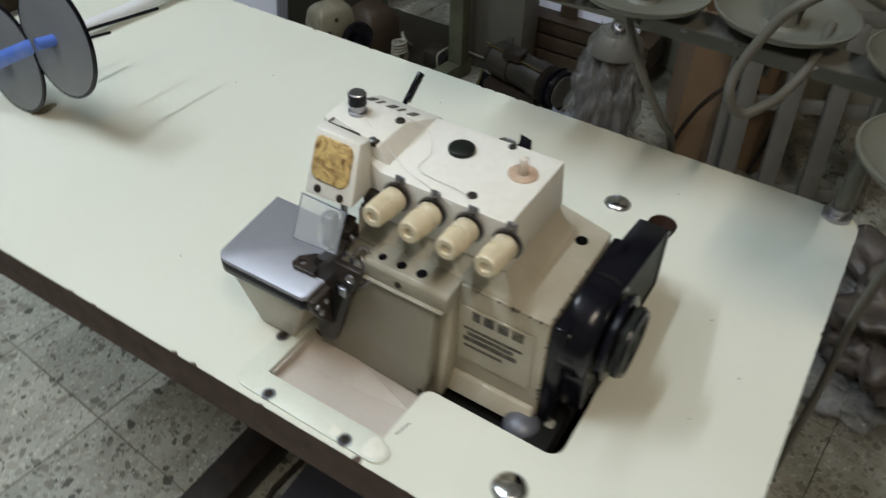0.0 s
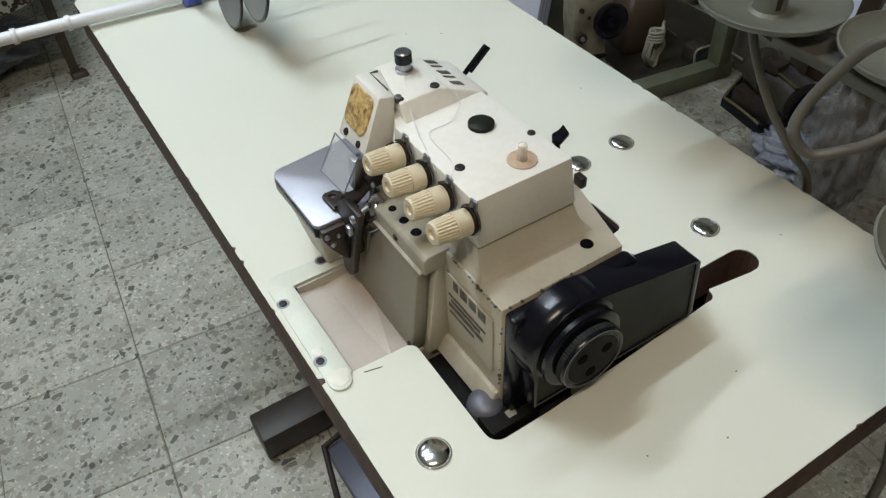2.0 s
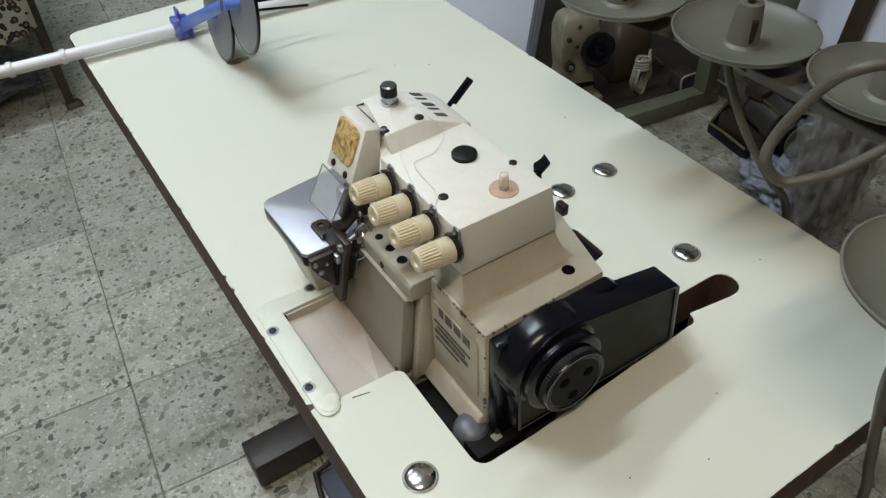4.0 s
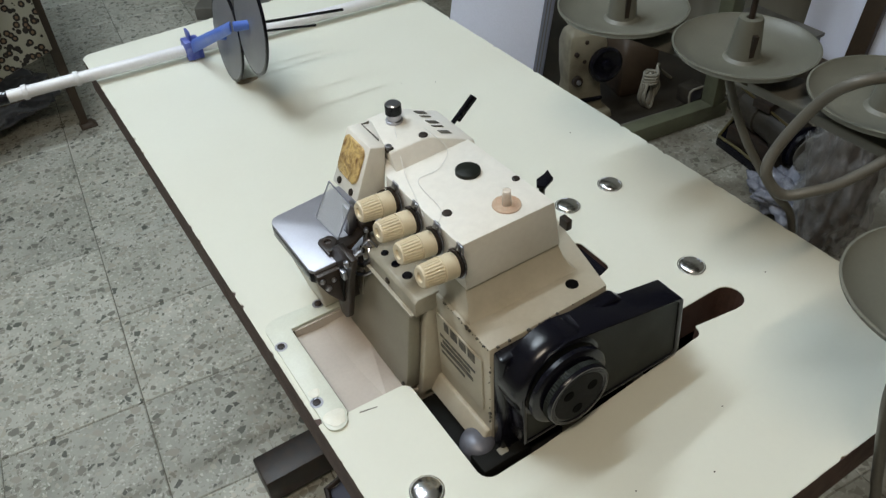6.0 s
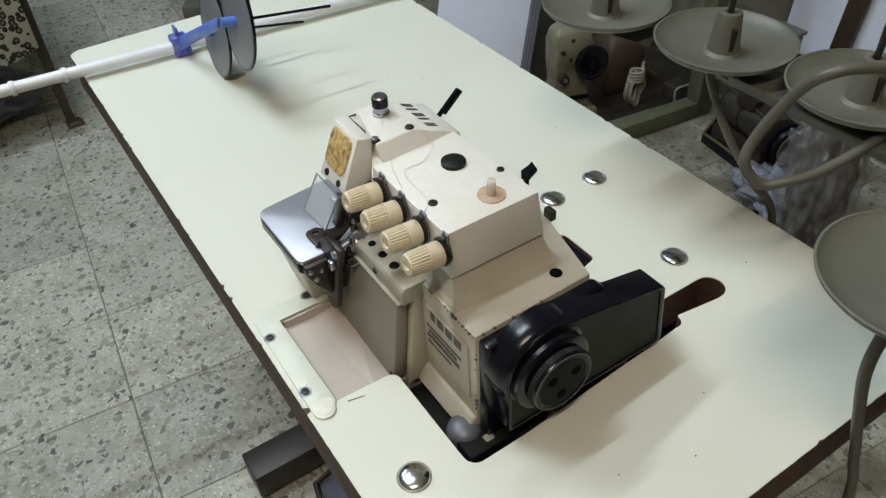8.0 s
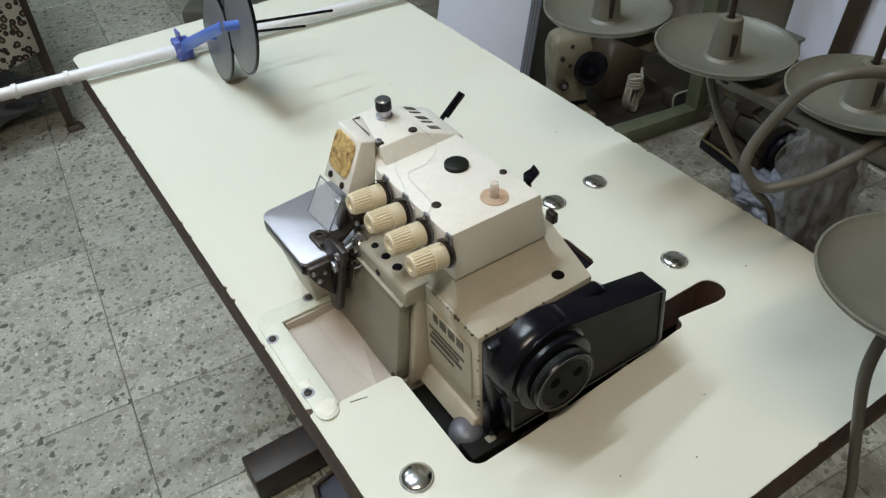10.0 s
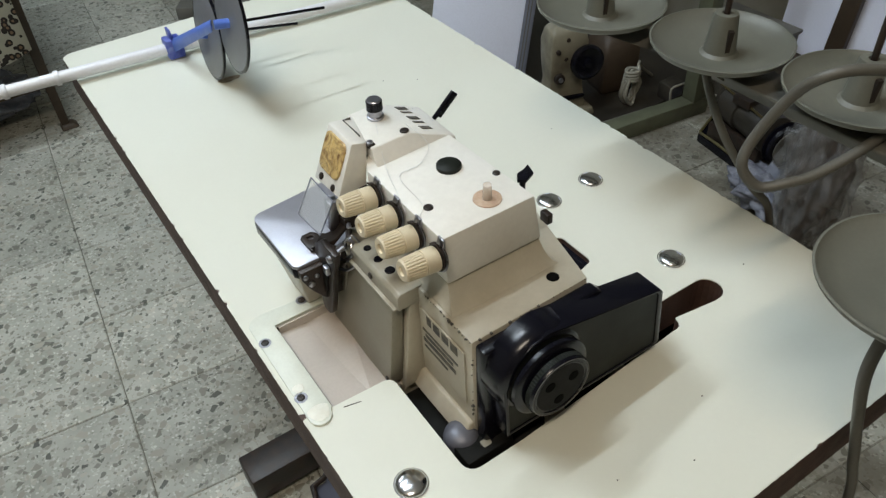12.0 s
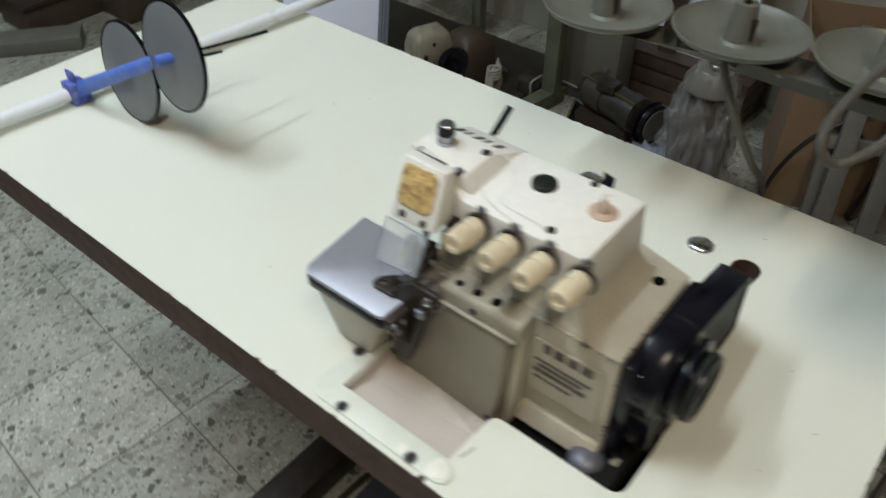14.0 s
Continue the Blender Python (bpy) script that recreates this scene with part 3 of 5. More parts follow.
    part("flange", hexa([(0.118, 0.202, 0.735), (0.134, 0.202, 0.735), (0.134, 0.296, 0.735), (0.118, 0.296, 0.735)], [(0.1285, 0.204, 0.752), (0.134, 0.204, 0.752), (0.134, 0.296, 0.752), (0.1285, 0.296, 0.752)]), BEIGE, m, "", 0.002)
    part("rib", hexa([(0.108, 0.288, 0.735), (0.134, 0.288, 0.735), (0.134, 0.297, 0.735), (0.108, 0.297, 0.735)], [(0.124, 0.288, 0.866), (0.134, 0.288, 0.866), (0.134, 0.297, 0.866), (0.124, 0.297, 0.866)]), BEIGE, m, "", 0.002)
    part("body_hole", lathe(((0, 0.0062), (0.0006, 0.006)), (0.239, 0.2235, 0.867), (0, 0, 1), 20), PIT, m, "dark oil hole")
    # cloth plate and its box
    plate_line = [(0.150, 0.397), (0.0595, 0.397), (0.0555, 0.402)] + arc(0.0665, 0.489, 0.012, 180, 100, 6) + [(0.150, 0.5095)]
    part("cloth_plate", slab(plate_line, [], 0.8455, 0.850), PLATE, m, "worn polished steel cloth plate", 0.0018)
    part("plate_edge", slab([(x - 0.0004 if x < 0.1 else x, y) for x, y in plate_line], [], 0.8340, 0.8452), BLACK, m, "black rounded plate edge", 0.002)
    part("side_cover", hexa([(0.076, 0.440, 0.7525), (0.15, 0.440, 0.7525), (0.15, 0.482, 0.7525), (0.076, 0.482, 0.7525)], [(0.058, 0.400, 0.836), (0.15, 0.400, 0.836), (0.15, 0.491, 0.836), (0.058, 0.491, 0.836)]), BEIGE, m, "beige end cover under the cloth plate", 0.003)
    mechanism(m)
    base_and_guard(m)
    return m


def tension(m, x, y, z):
    way = Vector((-1, 0, 0.10))
    t = part("tension_post", lathe(((0, 0.010), (0.0015, 0.0125), (0.0022, 0.0132), (0.003, 0.0132), (0.0038, 0.0112), (0.0045, 0.0125), (0.0058, 0.0125), (0.006, 0.0105)), (x + 0.004, y, z), way, 28), DARK, m, "dark steel tension discs", smooth=True)
    bm = lathe(((0.006, 0.0112), (0.0185, 0.0112), (0.0190, 0.0100), (0.0196, 0.0100), (0.0200, 0.0112, 1), (0.033, 0.0104, 1), (0.0365, 0.0100, 1), (0.0370, 0.0095), (0.0385, 0.0086), (0.0385, 0.0046), (0.0365, 0.004)), (x + 0.003, y, z), way, 96, flute=0.0008)
    part("knob", bm, KNOB, t, "ribbed ivory plastic knob", smooth=True)
    part("disc", lathe(((0.0026, 0.0120), (0.0030, 0.0138), (0.0036, 0.0138), (0.0040, 0.0120)), (x + 0.004, y, z), way, 28), STEEL, t, "bright steel disc", smooth=True)
    part("bracket", box(x + 0.0025, x + 0.0045, y - 0.006, y + 0.003, z + 0.006, z + 0.0205), STEEL, t, "", 0.0006)
    part("bracket_screw", lathe(((0, 0.0030), (0.0022, 0.0028), (0.003, 0.0015)), (x + 0.003, y - 0.0015, z + 0.0175), (-1, 0, 0.2), 12), STEEL, t, smooth=True)
    part("thread_guide", sweep([(x + 0.003, y - 0.003, z + 0.011), (x - 0.003, y - 0.004, z + 0.0185), (x - 0.005, y + 0.002, z + 0.0165), (x + 0.003, y + 0.005, z + 0.011)], 0.0009, 6, 4), DARK, t)
    return t


def mechanism(m):
    """Presser foot, needle clamp and loopers at the front of the cloth plate."""
    foot = part("presser_foot", slab([(0.080, 0.4065), (0.096, 0.4035), (0.103, 0.4065), (0.104, 0.422), (0.0925, 0.4335), (0.0825, 0.4335), (0.079, 0.4295)], [arc(0.0885, 0.4255, 0.0036, 0, 315, 7)], 0.8515, 0.8545), DARK, m, "dark oily presser foot", 0.0006)
    part("foot_arm", loft([[(x, y - w, z), (x, y + w, z), (x + 0.004, y + w, z + 0.008), (x + 0.004, y - w, z + 0.008)] for x, y, z, w in ((0.090, 0.407, 0.853, 0.008), (0.100, 0.402, 0.858, 0.007), (0.114, 0.398, 0.872, 0.006), (0.124, 0.397, 0.886, 0.005))]), DARK, foot, "", 0.0012)
    part("foot_rail", box(0.0815, 0.1015, 0.4065, 0.4095, 0.8545, 0.8575), DARK, foot, "", 0.0008)
    part("foot_holder", hexa([(0.103, 0.404, 0.868), (0.117, 0.404, 0.868), (0.117, 0.416, 0.868), (0.103, 0.416, 0.868)], [(0.106, 0.403, 0.902), (0.118, 0.403, 0.902), (0.118, 0.415, 0.902), (0.106, 0.415, 0.902)]), STEEL, m, "grey steel foot holder", 0.002)
    part("needle_bar", rod((0.122, 0.404, 0.855), (0.127, 0.404, 0.925), 0.003), STEEL, m)
    part("needle", rod((0.116, 0.399, 0.848), (0.119, 0.401, 0.878), 0.0008, 8), STEEL, m)
    clamp = part("needle_clamp", box(0.114, 0.130, 0.392, 0.410, 0.872, 0.886), DARK, m, "", 0.0015)
    part("clamp_screw", lathe(((0, 0.0026), (0.004, 0.0026), (0.005, 0.0018)), (0.118, 0.392, 0.879), (-0.4, -1, 0), 12), STEEL, clamp, smooth=True)
    # knife holder: dark arm hanging down past the front cover, with its clamp block
    knife = part("knife_holder", loft([[(0.083, y0, z), (0.083, y1, z), (0.090, y1, z), (0.090, y0, z)] for z, y0, y1 in ((0.768, 0.3985, 0.409), (0.775, 0.391, 0.4125), (0.800, 0.3825, 0.4115), (0.822, 0.376, 0.4125), (0.846, 0.3695, 0.4095), (0.866, 0.360, 0.402), (0.880, 0.356, 0.386))]), DARK, m, "dark oily knife holder", 0.0014)
    part("knife", hexa([(0.0805, 0.3905, 0.800), (0.0825, 0.3905, 0.800), (0.0825, 0.399, 0.800), (0.0805, 0.399, 0.800)], [(0.0805, 0.373, 0.856), (0.0825, 0.373, 0.856), (0.0825, 0.383, 0.856), (0.0805, 0.383, 0.856)]), FACE, knife, "", 0.0006)
    part("knife_block", box(0.0775, 0.0825, 0.370, 0.3775, 0.8475, 0.8575), STEEL, knife, "worn steel block", 0.0009)
    part("knife_screw", lathe(((0, 0.0042), (0.003, 0.004), (0.0035, 0.0026), (0.0026, 0.0022)), (0.083, 0.3665, 0.870), (-1, 0, 0), 14), STEEL, knife, smooth=True)
    # dark casting under the edge of the cloth plate
    casting = part("looper_casting", loft([[(x0, 0.390, z), (x1, 0.390, z), (x1, 0.402, z), (x0, 0.402, z)] for z, x0, x1 in ((0.800, 0.080, 0.100), (0.820, 0.066, 0.100), (0.836, 0.0585, 0.100), (0.846, 0.0585, 0.100))]), DARK, m, "dark looper casting", 0.001)
    for x, z, r in ((0.0625, 0.8395, 0.003), (0.0675, 0.828, 0.0036), (0.0745, 0.836, 0.0026)):
        part("casting_screw", lathe(((0, r), (0.002, r * 0.9), (0.0026, r * 0.5)), (x, 0.390, z), (0, -1, 0), 12), STEEL, casting, smooth=True)
    part("looper", sweep([(0.100, 0.392, 0.842), (0.104, 0.380, 0.850), (0.108, 0.372, 0.858), (0.112, 0.378, 0.866)], 0.0018, 8, 5), STEEL, m, "curved bright looper", smooth=True)
    part("looper", sweep([(0.096, 0.388, 0.835), (0.100, 0.372, 0.842), (0.106, 0.364, 0.850)], 0.0016, 8, 5), STEEL, m, "curved bright looper", smooth=True)
    random.seed(8)
    for k in range(7):
        a = Vector((random.uniform(0.098, 0.125), random.uniform(0.366, 0.392), random.uniform(0.846, 0.872)))
        d = Vector((random.uniform(-0.010, 0.010), random.uniform(-0.012, 0.006), random.uniform(-0.010, 0.010)))
        part("linkage", rod(a, a + d, random.uniform(0.0015, 0.0030), 8), STEEL if k % 3 == 0 else DARK, m)
    part("thread_tube", sweep([(0.118, 0.372, 0.869), (0.113, 0.376, 0.878), (0.106, 0.380, 0.872), (0.102, 0.384, 0.860)], 0.0011, 7, 5), STEEL, m, smooth=True)


def base_and_guard(m):
    """Base casting in the cut-out, belt guard and hand wheel."""
    part("base", box(0.105, 0.365, 0.172, 0.395, 0.66, 0.715), FACE, m, "oily dark base casting", 0.004)
    part("pad", lathe(((0, 0.0178), (0.014, 0.0178), (0.019, 0.0165), (0.023, 0.0125), (0.0255, 0.007), (0.026, 0.002)), (0.121, 0.209, 0.720), (0, 0, 1), 28), PAD, m, "worn steel mounting pad", smooth=True)
    part("pad_arm", prism([(0.106, 0.722), (0.106, 0.738), (0.16, 0.738), (0.16, 0.722)], "y", 0.176, 0.203), FACE, m, "", 0.003)
    part("tray", hexa([(0.034, 0.302, 0.738), (0.075, 0.302, 0.734), (0.075, 0.431, 0.734), (0.034, 0.431, 0.738)], [(0.034, 0.302, 0.741), (0.075, 0.302, 0.737), (0.075, 0.431, 0.737), (0.034, 0.431, 0.741)]), TRAY, m, "matt beige waste chute")
    part("tray_slope", hexa([(0.075, 0.302, 0.7335), (0.112, 0.302, 0.722), (0.112, 0.431, 0.734), (0.060, 0.431, 0.7335)], [(0.075, 0.302, 0.7375), (0.112, 0.302, 0.726), (0.112, 0.431, 0.742), (0.060, 0.431, 0.7375)]), TRAY, m, "")
    part("tray_wall", box(0.034, 0.098, 0.4295, 0.4318, 0.728, 0.7495), TRAY, m)
    # added dark box that keeps the lit floor out of the slot
    part("slot_backing", box(0.04, 0.50, 0.13, 0.44, 0.60, 0.612), FACE, m, "dark box added under the cut-out to hide the lit floor")
    for x0, x1, y0, y1 in ((0.04, 0.05, 0.13, 0.44), (0.49, 0.50, 0.13, 0.44), (0.05, 0.49, 0.13, 0.14), (0.05, 0.49, 0.43, 0.44)):
        part("backing_side", box(x0, x1, y0, y1, 0.612, 0.695), DARK, m, "")
    # guard: back plate, hollow box with a raised rim, sunk panel
    part("guard_plate", prism([(0.1335, 0.712), (0.1335, 0.864), (0.262, 0.866), (0.270, 0.858), (0.352, 0.79), (0.352, 0.712)], "y", 0.187, 0.2015), BLACK, m, "black guard back plate", 0.003)
    outer = [(0.142, 0.764), (0.139, 0.830), (0.149, 0.858), (0.166, 0.872), (0.186, 0.8765), (0.3225, 0.8475), (0.3265, 0.843), (0.3350, 0.769), (0.331, 0.764)]
    inner = [(0.146, 0.768), (0.1435, 0.830), (0.153, 0.856), (0.168, 0.869), (0.186, 0.8735), (0.3175, 0.8455), (0.3205, 0.842), (0.3282, 0.771), (0.326, 0.768)]
    guard = part("belt_guard", plate_xz(outer, [inner], 0.1650, 0.1965), BLACK, m, "glossy black belt guard", 0.0015)
    part("guard_panel", prism(inner, "y", 0.1668, 0.188), GUARD, guard, "dark green sunk panel")
    for x, z in ((0.141, 0.852), (0.141, 0.735), (0.338, 0.735)):
        screw(guard, (x, 0.1875, z), (0, -1, 0), 0.004, BLACK)
    X, Z = 0.182, 0.831
    part("wheel_housing", lathe(((0, 0.0490), (0.014, 0.0485), (0.022, 0.0465), (0.0255, 0.0435), (0.0270, 0.040), (0.0240, 0.038)), (X, 0.192, Z), (0, -1, 0), 48), BLACK, guard, "rounded glossy collar", smooth=True)
    wheel = part("hand_wheel", lathe(((0, 0.026), (0.003, 0.026), (0.004, 0.0385), (0.006, 0.0405), (0.010, 0.0405), (0.0115, 0.038), (0.0125, 0.030), (0.0140, 0.030), (0.0145, 0.0325), (0.021, 0.0325), (0.0235, 0.031), (0.024, 0.0285), (0.023, 0.0275), (0.023, 0.004)), (X, 0.1655, Z), (0, -1, 0), 48), BLACK, m, "glossy black hand wheel", smooth=True)
    part("knurl", lathe(((0, 0.0300), (0.0003, 0.0332, 1), (0.0055, 0.0332, 1), (0.0058, 0.0300)), (X, 0.1508, Z), (0, -1, 0), 280, flute=0.0005), GUARD, wheel)
    part("wheel_rim", sweep([(X + 0.0312 * math.cos(k * math.tau / 24), 0.1418, Z + 0.0312 * math.sin(k * math.tau / 24)) for k in range(25)], 0.0003, 6, 3), RACK, wheel, "pale worn rim", smooth=True)
    part("wheel_face", lathe(((0, 0.0262), (0.0004, 0.026)), (X, 0.1426, Z), (0, -1, 0), 40), FACE, wheel, "dull grey-black face")
    for k in range(3):
        a = radians(25 + 120 * k)
        part("wheel_hole", lathe(((0, 0.0055), (0.0006, 0.005)), (X + 0.015 * math.cos(a), 0.1422, Z + 0.015 * math.sin(a)), (0, -1, 0), 16), PIT, wheel)
    part("clamp_block", hexa([(0.128, 0.178, 0.722), (0.140, 0.178, 0.722), (0.140, 0.192, 0.722), (0.128, 0.192, 0.722)], [(0.129, 0.179, 0.737), (0.139, 0.179, 0.737), (0.139, 0.190, 0.740), (0.129, 0.190, 0.740)]), OLIVE, m, "small grey clamp block", 0.001)
    for x in (0.205, 0.290):
        part("base_lug", box(x, x + 0.016, 0.170, 0.186, 0.712, 0.738), OLIVE, m, "", 0.002)
    # parts standing behind the body
    lever = part("rear_lever", prism([(0.256, 0.300), (0.262, 0.294), (0.276, 0.300), (0.280, 0.314), (0.272, 0.310), (0.262, 0.308)], "z", 0.922, 0.926), BLACK, m, "black lever behind the head", 0.0008)
    part("lever_stem", rod((0.266, 0.304, 0.866), (0.266, 0.304, 0.924), 0.003, 10), BLACK, lever)
    part("rear_guide", box(0.283, 0.290, 0.284, 0.296, 0.866, 0.878), DARK, m, "", 0.001)
    # solid black block stands in for the shade inside the rear cut-out
    part("slot_shade", box(0.300, 0.395, 0.292, 0.372, 0.696, 0.742), BLACK, m, "black block for the shade in the cut-out")


TRAY = material("matt_beige", (0.50, 0.45, 0.40), 0.55, scale=15, amount=0.25)
overlock()


def front_strip():
    s = thing("cover_strip", "cream metal strip screwed to the table edge", "metal strip")
    pts = [(0.005, 0.300)] + arc(0.0165, 0.297, 0.0115, 180, 360, 6) + [(0.031, 0.300), (0.031, 0.4325), (0.098, 0.4325), (0.098, 0.452)] + [(0.030, 0.457)] + arc(0.022, 0.441, 0.016, 90, 180, 5)
    part("plate", slab(pts, [], TOP + 0.0002, TOP + 0.0030), STRIP, s, "cream painted steel plate", 0.0006)
    for x, y in ((0.0115, 0.415), (0.0105, 0.327), (0.072, 0.450)):
        part("screw_ring", lathe(((0, 0.0068), (0.0002, 0.0066)), (x, y, TOP + 0.0030), (0, 0, 1), 20), STEEL, s, "worn bright ring")
        part("screw", lathe(((0, 0.0042), (0.0008, 0.0040), (0.001, 0.0022), (0.0006, 0.0018)), (x, y, TOP + 0.0032), (0, 0, 1), 16), DARK, s, "dark countersunk screw")
    random.seed(3)
    for cx, cy, n, rr in ((0.0135, 0.3385, 16, 0.0065), (0.0175, 0.300, 24, 0.0115)):
        loop = [(cx + rr * (0.85 + 0.15 * math.sin(3 * k * math.tau / n) + 0.10 * random.random()) * math.cos(k * math.tau / n), cy + rr * (0.95 + 0.12 * math.cos(2 * k * math.tau / n) + 0.08 * random.random()) * math.sin(k * math.tau / n)) for k in range(n)]
        part("filler", slab(loop, [], TOP + 0.0030, TOP + 0.0036), FILLER, s, "smeared white filler", 0.0003)


front_strip()


def scrap():
    p = thing("cloth_scrap", "small white cloth scrap caught under the table slot", "scrap")
    part("scrap", hexa([(0.405, 0.172, 0.690), (0.440, 0.168, 0.690), (0.445, 0.190, 0.690), (0.412, 0.194, 0.690)], [(0.409, 0.176, 0.704), (0.436, 0.172, 0.716), (0.440, 0.188, 0.720), (0.416, 0.190, 0.702)]), FILLER, p, "", 0.002)
    part("tail", sweep([(0.414, 0.186, 0.700), (0.409, 0.184, 0.66), (0.404, 0.180, 0.615)], 0.003, 6, 4), FILLER, p, smooth=True)


scrap()


# ---- thread stand by the table's back corner ----
def dish(parent, x, y, z):
    d = part("spool_dish", lathe(((-0.018, 0.018), (-0.012, 0.052), (-0.004, 0.068), (0.0, 0.0715), (0.003, 0.0725), (0.0035, 0.0705), (0.0, 0.068), (-0.008, 0.050), (-0.012, 0.022), (-0.012, 0.002)), (x, y, z), (0, 0, 1), 56), DISH, parent, "dusty grey plastic spool dish", smooth=True)
    part("cone", lathe(((-0.012, 0.020), (-0.009, 0.0165), (0.028, 0.0125), (0.031, 0.0115), (0.031, 0.005), (0.029, 0.0045)), (x, y, z), (0, 0, 1), 28), DISH, d, smooth=True)
    part("slot", box(-0.0024, 0.0024, -0.0165, -0.012, -0.006, 0.020), DARK, d).matrix_world = pose(x, y, z, 6, 0, -25)
    part("pin", rod((x, y, z + 0.01), (x, y, z + 0.15), 0.0032, 10), DARK, d)
    return d


def thread_stand():
    s = thing("thread_stand", "dusty grey thread stand with spool dishes on a pole", "thread stand")
    part("pole", rod((0.575, 0.028, TOP), (0.575, 0.028, 1.60), 0.009, 16), DISH, s, smooth=True)
    part("nut", lathe(((0, 0.017), (0.006, 0.017), (0.007, 0.012), (0.016, 0.012)), (0.575, 0.028, TOP), (0, 0, 1), 16), STEEL, s)
    Z = 0.985
    for x, y, z in ((0.485, 0.4405, Z), (0.518, 0.2975, Z), (0.544, 0.154, Z), (0.520, 0.0, Z), (0.352, -0.022, Z)):
        dish(s, x, y, z)
    part("rail", prism([(0.500, Z - 0.022), (0.545, Z - 0.022), (0.545, Z - 0.060), (0.541, Z - 0.060), (0.541, Z - 0.026), (0.500, Z - 0.026)], "y", -0.06, 0.33), CABLE, s, "", 0.001)
    for y in (0.03, 0.11, 0.19, 0.25):
        part("rivet", lathe(((0, 0.005), (0.002, 0.004)), (0.541, y, Z - 0.045), (-1, 0, 0), 12), STEEL, s)
    part("arm", hexa([(0.50, 0.30, Z - 0.026), (0.54, 0.30, Z - 0.055), (0.545, 0.30, Z - 0.055), (0.545, 0.30, Z - 0.022)], [(0.47, 0.445, Z - 0.026), (0.49, 0.445, Z - 0.032), (0.50, 0.445, Z - 0.032), (0.50, 0.445, Z - 0.022)]), CABLE, s)
    part("arm", box(0.345, 0.575, -0.030, -0.010, Z - 0.034, Z - 0.019), CABLE, s, "", 0.002)
    return s


thread_stand()


def cables():
    c = thing("power_cable", "thick grey cable hung in a loop on the thread stand", "cable")
    part("sheath", sweep([(0.505, 0.07, 1.03), (0.475, 0.095, 1.05), (0.439, 0.109, 1.06), (0.417, 0.125, 1.055), (0.414, 0.145, 1.03), (0.403, 0.162, 0.985), (0.394, 0.161, 0.96), (0.406, 0.148, 0.94), (0.425, 0.132, 0.945), (0.447, 0.122, 0.95), (0.493, 0.111, 0.965), (0.557, 0.11, 0.98)], 0.0050), CABLE, c, smooth=True)
    e = thing("power_cable", "grey cable running down behind the table", "cable")
    part("sheath", sweep([(0.520, 0.312, 0.965), (0.517, 0.303, 0.935), (0.535, 0.280, 0.872), (0.575, 0.258, 0.80), (0.612, 0.244, 0.742), (0.63, 0.235, 0.60), (0.64, 0.22, 0.30), (0.70, 0.15, 0.007)], 0.0048), CABLE, e, smooth=True)
    d = thing("power_cable", "grey cable hanging down past the table end", "cable")
    part("sheath", sweep([(0.34, -0.02, 0.965), (0.338, -0.018, 0.90), (0.372, -0.018, 0.81), (0.40, -0.022, 0.73), (0.425, -0.03, 0.62), (0.44, -0.04, 0.3), (0.46, -0.10, 0.007)], 0.0050), CABLE, d, smooth=True)


cables()


